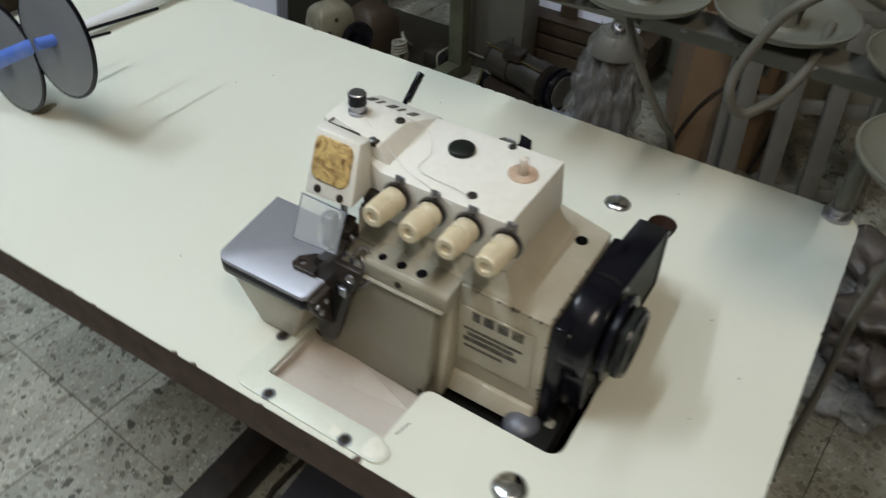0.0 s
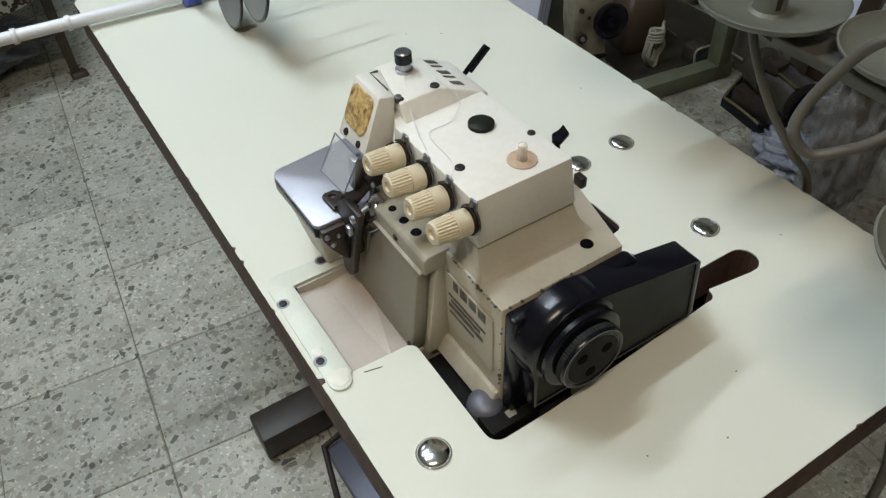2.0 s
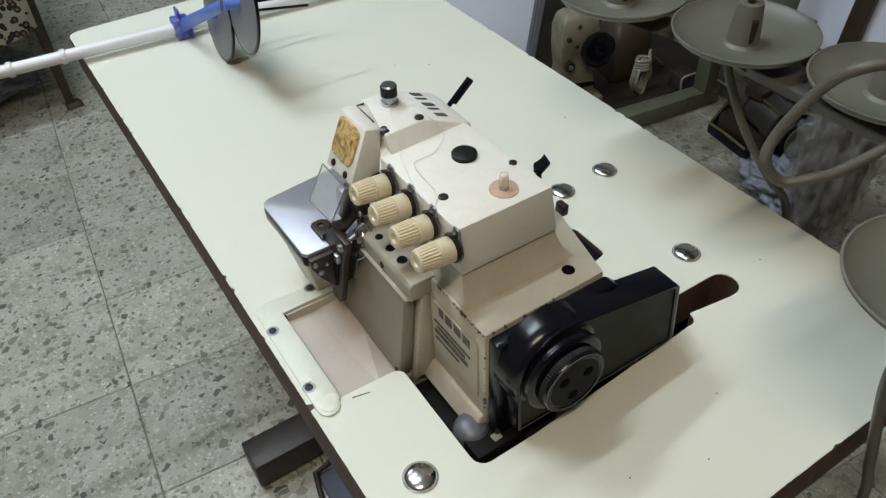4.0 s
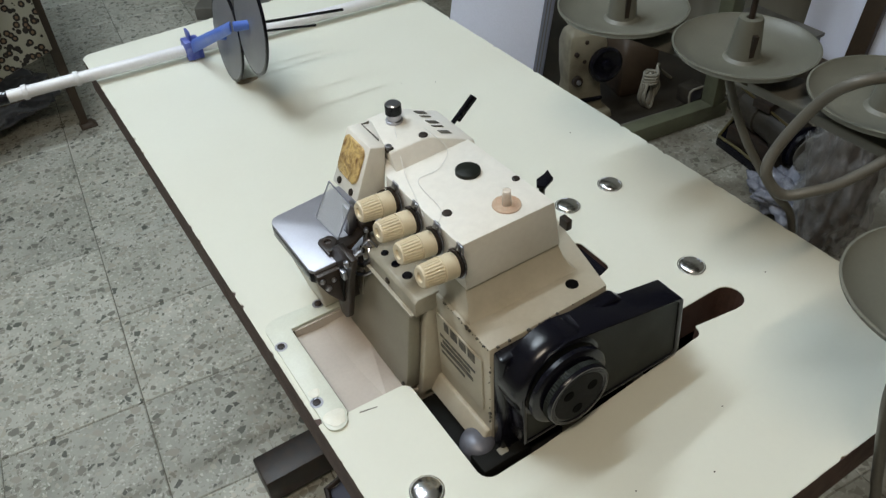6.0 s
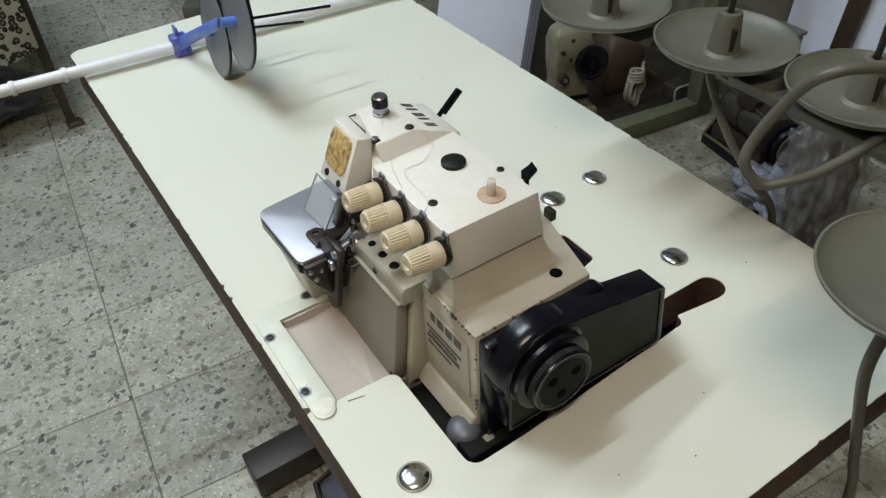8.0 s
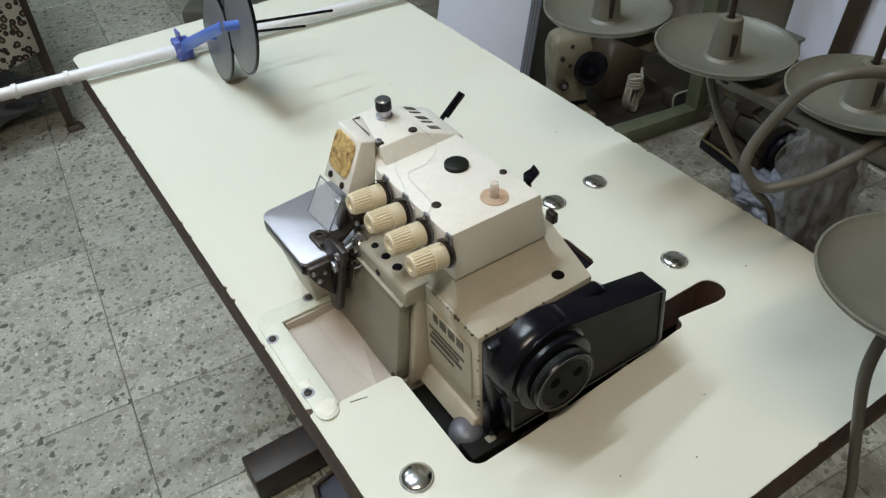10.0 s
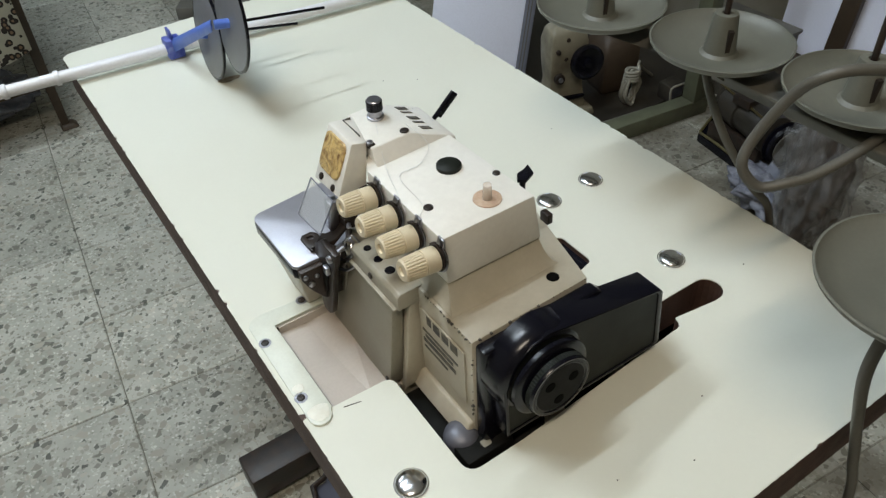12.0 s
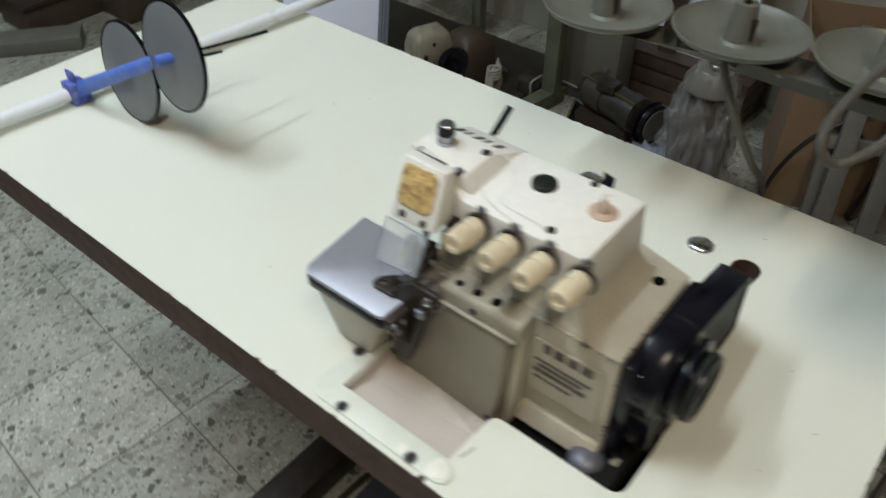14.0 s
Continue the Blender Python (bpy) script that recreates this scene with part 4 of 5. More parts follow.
# ---- loose thread stand on the table ----
def loose_stand():
    s = thing("loose_thread_stand", "white thread stand pole with grey reel dishes lying on the table", "thread stand")
    a, b = Vector((-0.30, 1.160, 0.7665)), Vector((0.80, 1.059, 0.7665))
    part("pole", rod(a, b, 0.0098, 20), PIPE, s, "white plastic-coated pole", smooth=True)
    way = (b - a).normalized()
    for d in (0.19, 0.27):
        part("collar", lathe(((0, 0.0115), (0.001, 0.0122), (0.007, 0.0122), (0.008, 0.0115)), a + way * d, way, 20), PIPE, s, smooth=True)
    part("end_cap", rod(a + way * -0.02, a + way * 0.168, 0.0110, 18), BLACK, s, "black end sleeve")
    for centre, axis, k in ((Vector((0.198, 1.010, 0.8210)), Vector((0.98, -0.05, -0.13)), 0), (Vector((0.202, 0.892, 0.882)), Vector((0.98, -0.06, -0.13)), 1)):
        axis = axis.normalized()
        r = part("reel_dish", lathe(((-0.004, 0.012), (-0.003, 0.066), (-0.0015, 0.0715), (0.002, 0.0718), (0.003, 0.066), (0.003, 0.010)), centre, axis, 56), REEL, s, "blue-grey plastic dish", smooth=True)
        part("rim", lathe(((-0.0022, 0.0712), (-0.0020, 0.0726), (0.0016, 0.0726), (0.0018, 0.0712)), centre, axis, 56), BLACK, r, "black worn rim", smooth=True)
        start = centre
        part("pin", rod(start, start + Vector((0.146 - 0.004 * k, -0.012, -0.022 + 0.008 * k)), 0.0022, 10), BLACK, r, "black spool pin")
    part("bracket", hexa([(0.148, 1.130, 0.752), (0.176, 1.127, 0.752), (0.176, 1.100, 0.752), (0.148, 1.103, 0.752)], [(0.148, 1.130, 0.786), (0.176, 1.127, 0.786), (0.176, 1.100, 0.786), (0.148, 1.103, 0.786)]), DEEPBLUE, s, "deep blue plastic clamp", 0.003)
    part("bracket_arm", hexa([(0.164, 1.118, 0.763), (0.158, 1.102, 0.763), (0.158, 1.102, 0.783), (0.164, 1.118, 0.783)], [(0.180, 0.912, 0.873), (0.173, 0.897, 0.873), (0.173, 0.897, 0.888), (0.180, 0.912, 0.888)]), BLUE, s, "blue plastic arm", 0.003)
    part("hub", rod((0.178, 0.8970, 0.8840), (0.202, 0.892, 0.882), 0.0070, 20), BLUE, s, "blue plastic hub", smooth=True)
    part("boss", rod((0.204, 0.892, 0.882), (0.214, 0.8914, 0.8806), 0.013, 24), REEL, s, smooth=True)
    part("crossbar", rod((0.180, 1.010, 0.826), (0.198, 1.010, 0.821), 0.007, 16), BLUE, s, smooth=True)
    part("wing_screw", box(0.158, 0.162, 1.105, 1.125, 0.786, 0.802), DEEPBLUE, s, "", 0.001)


loose_stand()


# ---- behind and beside the table ----
def white_panel():
    p = thing("partition", "white board with aluminium edge leaning back behind the table", "board")
    part("sheet", box(-0.30, 0, -0.015, 0.015, 0.0, 1.1), PANEL, p, "", 0.002)
    part("edge", box(0.0, 0.034, -0.018, 0.018, 0.0, 1.1), ALU, p, "grey aluminium edge", 0.002)
    for x in (0.010, 0.020):
        part("groove", box(x, x + 0.003, -0.0195, -0.018, 0.0, 1.1), RACK, p)
    up, across = Vector((0.383, 0.0835, 0.92)).normalized(), Vector((0.73, -0.68, 0)).normalized()
    p.matrix_world = Matrix.Translation((1.355, 1.683, 0.04)) @ Matrix((across, up.cross(across), up)).transposed().to_4x4()


white_panel()


def cloth_table():
    t = thing("side_table", "dark wooden table with worn dark legs", "table")
    part("tabletop", box(-0.75, 0.06, 2.39, 3.2, 0.62, 0.66), WOOD, t, "", 0.004)
    for x, y in ((0.03, 2.42), (-0.70, 2.42), (0.03, 3.14), (-0.70, 3.14)):
        part("leg", hexa([(x - 0.013, y - 0.013, 0), (x + 0.013, y - 0.013, 0), (x + 0.013, y + 0.013, 0), (x - 0.013, y + 0.013, 0)], [(x - 0.018, y - 0.018, 0.62), (x + 0.018, y - 0.018, 0.62), (x + 0.018, y + 0.018, 0.62), (x - 0.018, y + 0.018, 0.62)]), WOOD, t, "", 0.003)
    for x, y in ((0.03, 2.42), (-0.70, 2.42)):
        part("foot", hexa([(x - 0.02, y - 0.03, 0), (x + 0.04, y - 0.03, 0), (x + 0.04, y + 0.02, 0), (x - 0.02, y + 0.02, 0)], [(x - 0.014, y - 0.02, 0.018), (x + 0.026, y - 0.02, 0.018), (x + 0.026, y + 0.014, 0.018), (x - 0.014, y + 0.014, 0.018)]), WOOD, t, "worn spread foot", 0.006)
    part("apron", box(-0.70, 0.03, 2.40, 2.42, 0.16, 0.19), WOOD, t)
    c = thing("leopard_cloth", "leopard print cloth hanging over the side table", "cloth")
    bm = bmesh.new()
    n, count = 46, 20
    grid = []
    for j in range(count):
        line = []
        for i in range(n):
            u = i / (n - 1)
            x = -0.78 + 0.80 * u
            if j < 5:
                y, z = 2.72 - 0.085 * j, 0.668 + 0.010 * math.sin(9 * u + j)
            else:
                y, z = 2.36 - 0.016 * math.sin(22 * u + 0.3 * j) - 0.003 * (j - 5), 0.66 - (0.028 + 0.006 * math.sin(4 * u)) * (j - 5)
            line.append(bm.verts.new((x, y, z)))
        grid.append(line)
    for a, b in zip(grid, grid[1:]):
        for k in range(n - 1):
            bm.faces.new((a[k], a[k + 1], b[k + 1], b[k]))
    bmesh.ops.solidify(bm, geom=bm.faces[:], thickness=0.003)
    part("drape", bm, LEOPARD, c, smooth=True)
    g = thing("cloth_bundle", "grey cloth bundle on the floor under the side table", "cloth")
    part("cloth", lump(-0.28, 2.62, 0.0, 0.28, 0.16, 0.17, 5), BAG, g, smooth="soft")


def lump(x, y, z, rx, ry, rz, seed, rough=0.25, fine=3.0):
    """A crumpled soft bundle that rests at height z."""
    bm = bmesh.new()
    bmesh.ops.create_icosphere(bm, subdivisions=5, radius=1.0)
    for v in bm.verts:
        p = v.co.copy()
        k = 1 + rough * noise.noise(p * fine + Vector((seed, 0, 0))) - 0.6 * rough * abs(noise.noise(p * fine * 1.9 + Vector((0, seed, 0)))) - 0.25 * rough * abs(noise.noise(p * fine * 4.3 + Vector((0, 0, seed))))
        v.co = (x + p.x * rx * k, y + p.y * ry * k, z + rz * max(0.0, 0.5 + 0.5 * p.z * k))
    return bm


cloth_table()


def machine_frame():
    f = thing("machine_stand", "green painted steel machine stand with an added, unseen dark top board", "machine stand")
    part("foot", hexa([(1.36, 1.235, 0), (1.75, 1.185, 0), (1.76, 1.235, 0), (1.37, 1.285, 0)], [(1.36, 1.235, 0.055), (1.75, 1.185, 0.055), (1.76, 1.235, 0.055), (1.37, 1.285, 0.055)]), GREEN, f, "", 0.004)
    part("post", box(1.685, 1.735, 1.19, 1.24, 0.05, 0.72), GREEN, f, "", 0.004)
    part("post", box(1.90, 1.94, 1.66, 1.70, 0.025, 0.72), GREEN, f, "", 0.004)
    part("shelf", box(1.12, 1.95, 1.29, 2.30, 0.0, 0.025), GRIME, f, "dark oily floor board", 0.003)
    part("rail", hexa([(1.37, 1.29, 0.0), (1.60, 1.255, 0.0), (1.60, 1.275, 0.0), (1.37, 1.31, 0.0)], [(1.37, 1.29, 0.04), (1.60, 1.255, 0.04), (1.60, 1.275, 0.04), (1.37, 1.31, 0.04)]), RACK, f, "", 0.003)
    # unseen top, added to shade the floor and things below
    part("board", box(1.70, 2.10, 1.15, 1.75, 0.72, 0.76), CORE, f, "", 0.004)


machine_frame()


def old_machine():
    m = thing("old_sewing_machine", "dirty cream sewing machine head standing on the floor board", "sewing machine")
    part("column", loft([[(1.345 + i, 1.405 + i, z), (1.475 - i, 1.375 + i, z), (1.50 - i, 1.47 - i, z), (1.37 + i, 1.50 - i, z)] for z, i in ((0.025, 0.0), (0.06, 0.004), (0.14, 0.012), (0.20, 0.006), (0.27, 0.004), (0.31, 0.012), (0.325, 0.03))]), OLDCREAM, m, "", 0.008)
    part("foot", hexa([(1.33, 1.385, 0.025), (1.49, 1.35, 0.025), (1.515, 1.48, 0.025), (1.355, 1.515, 0.025)], [(1.335, 1.39, 0.05), (1.485, 1.355, 0.05), (1.51, 1.475, 0.05), (1.36, 1.51, 0.05)]), OLDCREAM, m, "", 0.004)
    way = (-0.24, -0.96, 0.1)
    part("hand_wheel", lathe(((0, 0.048), (0.01, 0.054), (0.022, 0.054), (0.026, 0.046), (0.020, 0.038), (0.020, 0.016), (0.030, 0.014), (0.032, 0.006)), (1.452, 1.375, 0.215), way, 30), BLACK, m, "black hand wheel", smooth=True)
    knob = part("knob", lathe(((0, 0.017), (0.012, 0.016), (0.014, 0.009)), (1.372, 1.398, 0.17), way, 16), DARK, m, "dark knob with a steel screw", smooth=True)
    part("knob_screw", lathe(((0.013, 0.008), (0.018, 0.007)), (1.372, 1.398, 0.17), way, 14), STEEL, knob, smooth=True)
    part("slot", hexa([(1.365, 1.392, 0.088), (1.455, 1.370, 0.088), (1.455, 1.380, 0.088), (1.365, 1.402, 0.088)], [(1.365, 1.388, 0.106), (1.458, 1.366, 0.100), (1.458, 1.380, 0.100), (1.365, 1.402, 0.106)]), BLACK, m, "black lever slot", 0.003)
    for x, z in ((1.37, 0.255), (1.405, 0.285), (1.40, 0.225)):
        part("plug", lathe(((0, 0.008), (0.006, 0.007), (0.008, 0.004)), (x, 1.404, z), way, 12), DARK, m, smooth=True)
    m.matrix_world = pose(-0.055, 0.02, 0)
    h = thing("motor_cover", "dark brown rounded motor cover on the floor board", "motor cover")
    part("shell", loft([[(1.52 + i, 1.43 + i, z), (1.65 - i, 1.40 + i, z), (1.68 - i, 1.53 - i, z), (1.55 + i, 1.56 - i, z)] for z, i in ((0.025, 0.004), (0.06, 0.0), (0.17, 0.0), (0.21, 0.015), (0.225, 0.04))]), WOOD, h, "", 0.014)


OLDCREAM = material("dirty_cream_enamel", (0.235, 0.215, 0.155), 0.5, second=(0.08, 0.062, 0.04), scale=14, amount=0.85, bump=0.1)
old_machine()


def clutter():
    coil = thing("coiled_wire", "coil of pale electric wire tied in a bundle", "wire")
    random.seed(12)
    loops = []
    for k in range(6):
        a = k * 1.1
        loops += [(1.56 + 0.028 * math.cos(s) + random.uniform(-0.006, 0.006), 1.345 + 0.010 * math.sin(a) + random.uniform(-0.006, 0.006), 0.085 + 0.056 * math.sin(s) + random.uniform(-0.006, 0.006)) for s in (0.2, 1.75, 3.3, 4.9)]
    part("wire", sweep(loops + [(1.60, 1.36, 0.15), (1.66, 1.40, 0.10), (1.74, 1.42, 0.035)], 0.0050, 7, 5), PALEWIRE, coil, smooth=True)
    part("tie", sweep([(1.56 + 0.026 * math.cos(k * 1.571), 1.345 + 0.022 * math.sin(k * 1.571), 0.112 + 0.0025 * k) for k in range(17)], 0.0048, 7, 4), PALEWIRE, coil, "wire wound round the coil", smooth=True)
    box_ = thing("switch_box", "small grey switch box with a blue face", "switch box")
    part("case", box(1.665, 1.730, 1.275, 1.325, 0.025, 0.080), GRIME, box_, "", 0.006)
    part("bracket", sweep([(1.668, 1.268, 0.028), (1.664, 1.268, 0.076), (1.700, 1.266, 0.080), (1.728, 1.268, 0.076)], 0.004, 8, 3), PALEWIRE, box_, "pale wire bracket", smooth=True)
    part("face", box(1.673, 1.722, 1.271, 1.275, 0.034, 0.072), PEDAL, box_, "blue-grey face", 0.001)
    mat_ = thing("black_motor_tray", "flat black tray with yellow edging on the floor", "tray")
    part("tray", hexa([(1.60, 1.09, 0), (1.575, 0.93, 0), (1.68, 0.90, 0), (1.74, 1.14, 0)], [(1.60, 1.09, 0.03), (1.575, 0.93, 0.03), (1.68, 0.90, 0.03), (1.74, 1.14, 0.03)]), BLACK, mat_, "", 0.004)
    for (x0, y0), (x1, y1) in (((1.580, 0.935), (1.603, 1.085)), ((1.607, 1.088), (1.735, 1.135))):
        part("edging", sweep([(x0, y0, 0.032), ((x0 + x1) / 2, (y0 + y1) / 2, 0.035), (x1, y1, 0.032)], 0.0045, 6, 3), YELLOW, mat_, "worn yellow edging")
    motor = thing("clutch_motor", "black electric motor with a pulley wheel on the floor", "motor")
    way = (0.28, 0.96, 0.0)
    part("body", lathe(((0, 0.04), (0.01, 0.056), (0.05, 0.058), (0.052, 0.052), (0.13, 0.052), (0.132, 0.058), (0.21, 0.056), (0.23, 0.034), (0.25, 0.030), (0.252, 0.012)), (1.615, 0.845, 0.135), way, 26), GRIME, motor, smooth=True)
    part("pulley", lathe(((0, 0.062), (0.008, 0.066), (0.012, 0.056), (0.018, 0.056), (0.022, 0.066), (0.03, 0.062)), (1.600, 0.795, 0.135), way, 30), BLACK, motor, "black grooved pulley", smooth=True)
    part("pulley_face", lathe(((0, 0.050), (0.002, 0.048), (0.0, 0.030), (-0.004, 0.012)), (1.5995, 0.793, 0.135), (-0.28, -0.96, 0), 26), RACK, motor, "", smooth=True)
    part("base", box(1.60, 1.72, 0.88, 1.06, 0.03, 0.085), DARK, motor, "", 0.004)
    part("terminal_box", box(1.600, 1.650, 0.94, 1.00, 0.178, 0.205), DARK, motor, "", 0.004)
    part("tie_rod", rod((1.585, 0.86, 0.185), (1.650, 1.08, 0.185), 0.004, 10), BRASS, motor, "dull brass rod", smooth=True)
    bag = thing("plastic_bag", "crumpled grey-white plastic bag on the floor", "bag")
    part("bag", lump(1.49, 0.735, 0.0, 0.075, 0.13, 0.13, 3, 0.45, 3.4), BAG, bag, smooth="soft")
    wrap = thing("wrapped_bundle", "bundle wrapped in clear crinkled plastic film", "bundle")
    part("core", lump(1.425, 0.605, 0.0, 0.068, 0.074, 0.46, 9, 0.3, 2.0), DARKCLOTH, wrap, "dark bundle inside", smooth="soft")
    bm = lump(1.425, 0.605, 0.0, 0.088, 0.094, 0.48, 21, 0.34, 5.0)
    part("film", bm, FILM, wrap, "shiny clear film", smooth="soft")
    part("cap", lathe(((0, 0.07), (0.02, 0.068), (0.05, 0.045), (0.055, 0.02), (0.075, 0.018), (0.078, 0.008)), (1.425, 0.605, 0.41), (0, 0, 1), 24), RACK, wrap, "grey metal cap", smooth=True)
    part("bolt", lathe(((0, 0.014), (0.012, 0.014), (0.013, 0.007), (0.03, 0.007)), (1.405, 0.600, 0.475), (-0.5, -0.3, 0.8), 6), STEEL, wrap)
    carton = thing("cardboard_box", "brown cardboard box with torn open flaps", "box")
    for a, b in (((-0.17, -0.15), (-0.165, 0.15)), ((0.165, -0.15), (0.17, 0.15)), ((-0.165, -0.15), (0.165, -0.145)), ((-0.165, 0.145), (0.165, 0.15))):
        part("side", box(a[0], b[0], a[1], b[1], 0.0, 0.46), CARDBOARD, carton)
    part("bottom", box(-0.165, 0.165, -0.145, 0.145, 0.0, 0.006), CARDBOARD, carton)
    part("flap", hexa([(-0.17, -0.15, 0.46), (0.17, -0.15, 0.46), (0.17, -0.145, 0.46), (-0.17, -0.145, 0.46)], [(-0.16, -0.24, 0.40), (0.16, -0.25, 0.39), (0.16, -0.245, 0.39), (-0.16, -0.235, 0.40)]), CARDBOARD, carton)
    part("flap", hexa([(-0.17, -0.15, 0.46), (-0.165, -0.15, 0.46), (-0.165, 0.15, 0.46), (-0.17, 0.15, 0.46)], [(-0.27, -0.14, 0.50), (-0.265, -0.14, 0.50), (-0.265, 0.14, 0.50), (-0.27, 0.14, 0.50)]), CARDBOARD, carton)
    part("mark", box(-0.1715, -0.1705, -0.05, 0.02, 0.30, 0.34), INK, carton, "small printed mark")
    carton.matrix_world = pose(1.86, 0.38, 0, 0, 0, 20)
    for k, pts in enumerate(([(1.66, 0.40, 0.50), (1.62, 0.36, 0.40), (1.66, 0.28, 0.28), (1.74, 0.22, 0.20)], [(1.72, 0.22, 0.46), (1.66, 0.28, 0.36), (1.62, 0.38, 0.26), (1.64, 0.44, 0.12)])):
        cord = thing("hanging_cord", "dark cord hanging in front of the cardboard box", "cord")
        part("sheath", sweep(pts + [(pts[-1][0] - 0.03, pts[-1][1] + 0.02, 0.006)], 0.006, 8, 6), DARK, cord, smooth=True)
    rack = thing("slatted_rack", "grey metal rack with upright slats", "rack")
    for x in (-0.17, -0.06, 0.05, 0.16):
        part("slat", box(x - 0.022, x + 0.022, -0.012, 0.012, 0.02, 0.50), RACK, rack, "", 0.002)
    for z in (0.02, 0.26, 0.49):
        part("rail", box(-0.21, 0.21, 0.013, 0.035, z, z + 0.035), RACK, rack, "", 0.002)
    for x in (-0.20, 0.20):
        part("leg", box(x - 0.015, x + 0.015, 0.036, 0.060, 0.0, 0.56), RACK, rack, "", 0.002)
    rack.matrix_world = pose(1.62, 0.12, 0, -12, 0, -68)
    dark = thing("dark_bag", "dark glossy plastic bag on the floor", "bag")
    part("bag", lump(1.22, -0.22, 0.0, 0.22, 0.20, 0.26, 17, 0.5, 2.6), DARKCLOTH, dark, smooth="soft")
    part("knot", lump(1.18, -0.18, 0.20, 0.04, 0.04, 0.10, 19, 0.5, 3.0), DARKCLOTH, dark, smooth="soft")
    film = thing("plastic_sheet", "crumpled clear plastic sheet on the floor", "plastic sheet")
    part("sheet", lump(1.05, -0.10, 0.0, 0.11, 0.15, 0.08, 31, 0.6, 4.0), FILM, film, smooth="soft")
    crate = thing("wooden_crate", "low dark wooden crate under the leaning boards", "crate")
    for z in (0.006, 0.062, 0.118):
        part("slat", box(1.930, 1.942, 0.66, 1.18, z, z + 0.048), WOOD, crate, "", 0.002)
        part("slat", box(1.942, 2.12, 0.66, 0.672, z, z + 0.048), WOOD, crate, "", 0.002)
    part("lid", box(1.925, 2.13, 0.655, 1.185, 0.166, 0.172), WOOD, crate, "", 0.001)
    part("core", box(1.944, 2.118, 0.674, 1.178, 0.0, 0.166), GRIME, crate)
    case = thing("metal_case", "dull grey metal case with a bent edge", "case")
    part("body", box(1.79, 1.90, 1.03, 1.27, 0.0, 0.285), CABLE, case, "", 0.006)
    part("lid", box(1.785, 1.905, 1.025, 1.275, 0.286, 0.298), RACK, case, "", 0.003)
    part("edge", sweep([(1.786, 1.03, 0.05), (1.783, 1.12, 0.045), (1.786, 1.26, 0.052)], 0.004, 8, 4), PALEWIRE, case, "bright bent edge", smooth=True)
    part("latch", box(1.781, 1.789, 1.06, 1.075, 0.10, 0.15), STEEL, case, "", 0.002)
    board = thing("white_board", "white board leaning against the wall", "board")
    part("sheet", hexa([(1.995, 0.72, 0.172), (1.995, 1.16, 0.172), (2.015, 1.16, 0.172), (2.015, 0.72, 0.172)], [(2.10, 0.72, 1.3), (2.10, 1.16, 1.3), (2.12, 1.16, 1.3), (2.12, 0.72, 1.3)]), PANEL, board)
    post = thing("brown_post", "dark brown wooden plank leaning against the board", "plank")
    part("plank", hexa([(1.962, 0.93, 0.172), (1.962, 0.985, 0.172), (1.984, 0.985, 0.172), (1.984, 0.93, 0.172)], [(2.07, 0.90, 1.3), (2.07, 0.955, 1.3), (2.092, 0.955, 1.3), (2.092, 0.90, 1.3)]), WOOD, post, "", 0.002)
    for x, y, w, d, h in ((1.02, 3.10, 0.34, 0.22, 0.10), (0.80, 3.42, 0.30, 0.25, 0.16), (1.25, 2.95, 0.20, 0.3, 0.14), (0.45, 3.75, 0.3, 0.2, 0.14)):
        b = thing("dark_box", "dark worn box standing on the floor", "box", "boxes on the far floor")
        part("case", box(x - w / 2, x + w / 2, y - d / 2, y + d / 2, 0, h), WOOD, b, "", 0.006)
        part("lid", box(x - w / 2 - 0.006, x + w / 2 + 0.006, y - d / 2 - 0.006, y + d / 2 + 0.006, h, h + 0.02), DARK, b, "", 0.003)
    plank = thing("grey_plank", "grey painted plank lying on the floor", "plank")
    part("plank", hexa([(0.62, 2.98, 0), (0.92, 2.76, 0), (0.99, 2.86, 0), (0.69, 3.08, 0)], [(0.62, 2.98, 0.05), (0.92, 2.76, 0.05), (0.99, 2.86, 0.05), (0.69, 3.08, 0.05)]), RACK, plank, "", 0.003)


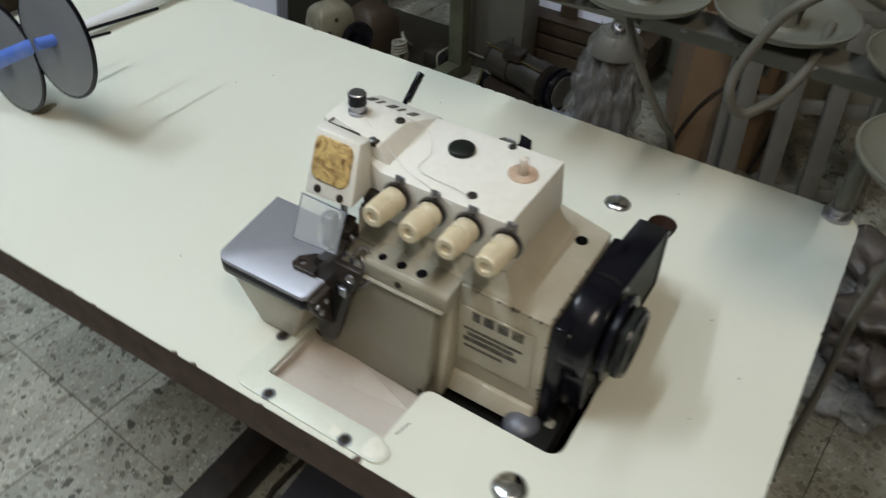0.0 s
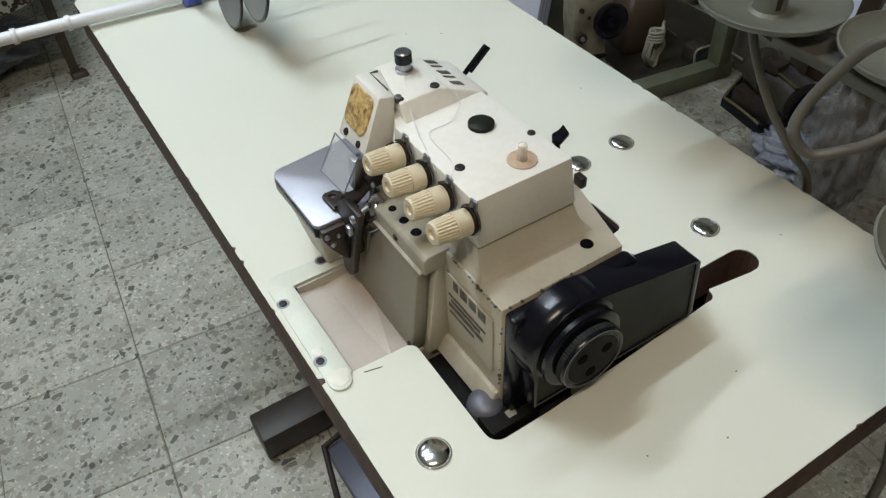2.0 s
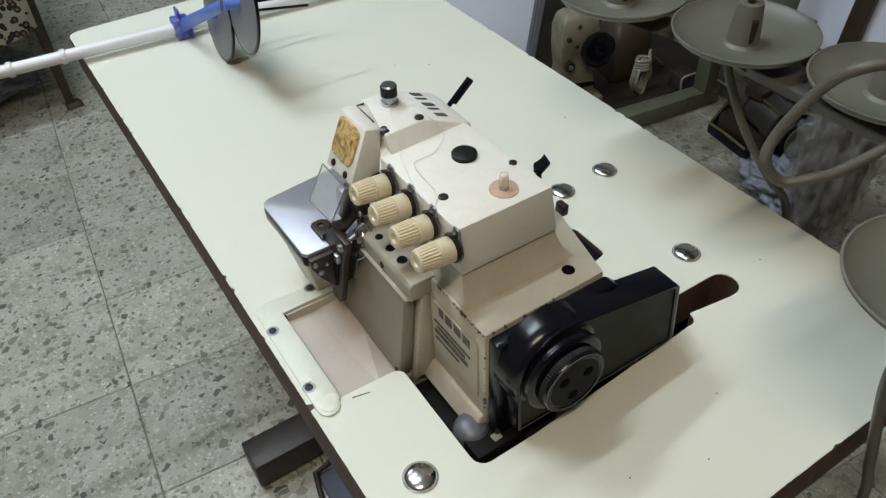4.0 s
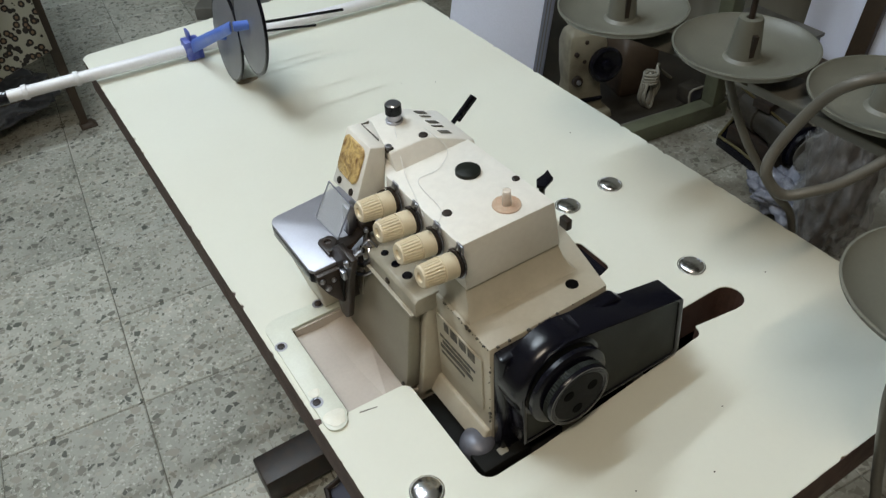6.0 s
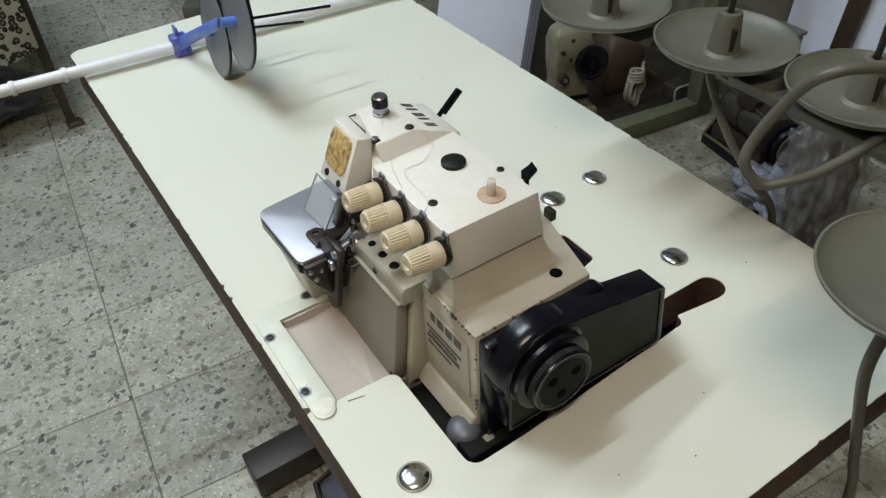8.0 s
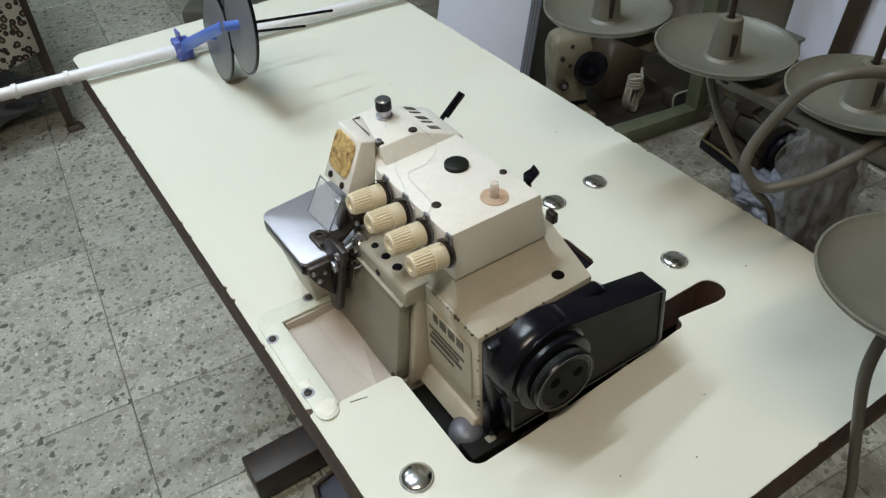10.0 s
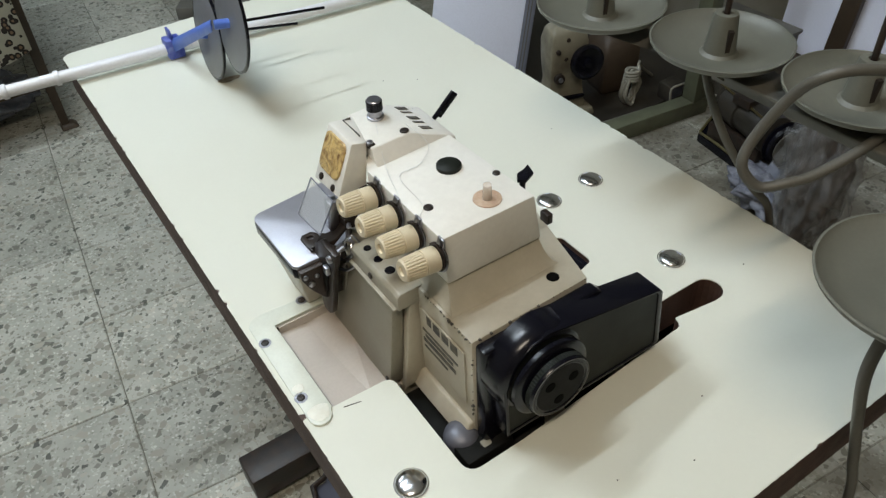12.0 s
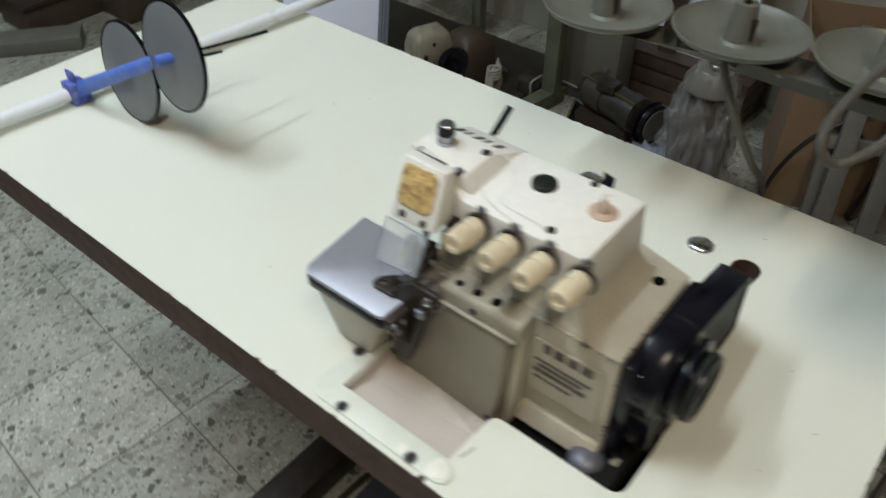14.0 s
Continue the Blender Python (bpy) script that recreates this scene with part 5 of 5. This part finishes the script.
PALEWIRE = material("pale_wire", (0.27, 0.26, 0.215), 0.5)
YELLOW = material("yellow_paint", (0.09, 0.075, 0.022), 0.6, second=(0.05, 0.04, 0.02), scale=60, amount=0.9)
DARKCLOTH = material("dark_cloth", (0.06, 0.05, 0.045), 0.45, second=(0.14, 0.11, 0.09), scale=14, amount=0.6, bump=0.2)
FILM = material("plastic_film", (0.30, 0.305, 0.31), 0.1, second=(0.55, 0.55, 0.56), scale=45, amount=0.8, bump=0.0, alpha=0.26, specular=1.0, coat=1.0)
BRASS = material("dull_brass", (0.09, 0.07, 0.03), 0.4, metal=0.6)
clutter()


# ---- floor tiles ----
def floor():
    f = part("floor", box(-3.15, 2.5, -2.65, 5.15, -0.06, -0.003), GROUT)
    tagged(f, "worn terrazzo tiled workshop floor", "floor", kind="structure")
    s, gap = 0.30, 0.0011
    bm = box(-s / 2 + gap, s / 2 - gap, -s / 2 + gap, s / 2 - gap, -0.02, 0.0)
    bmesh.ops.bevel(bm, geom=[e for e in bm.edges if all(v.co.z == 0 for v in e.verts)], offset=0.002, segments=1, affect="EDGES")
    mesh = bpy.data.meshes.new("tile")
    bm.to_mesh(mesh)
    bm.free()
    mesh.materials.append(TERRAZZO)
    random.seed(1)
    turn = pose(0.173, 1.414, 0, 0, 0, -5.0)
    rest = bmesh.new()
    for i in range(-14, 12):
        for j in range(-16, 16):
            m = turn @ pose((i + 0.5) * s, (j + 0.5) * s, 0)
            x, y = m.translation.x, m.translation.y
            if not (-3.0 < x < 2.4 and -2.5 < y < 5.0):
                continue
            if -1.2 < x < 2.2 and 0.2 < y < 4.6 and not (x > 0.5 and y > 3):
                tile = new("tile", mesh)
                tile.parent = f
                tile.matrix_world = m @ pose(0, 0, random.uniform(-0.0006, 0.0006), 0, 0, random.choice((0, 90, 180, 270)))
            else:
                a = [m @ Vector((sx * (s / 2 - gap), sy * (s / 2 - gap), -0.02)) for sx, sy in ((-1, -1), (1, -1), (1, 1), (-1, 1))]
                hexa(a, [p + Vector((0, 0, 0.02)) for p in a], rest)
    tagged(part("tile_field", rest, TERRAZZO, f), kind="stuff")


floor()
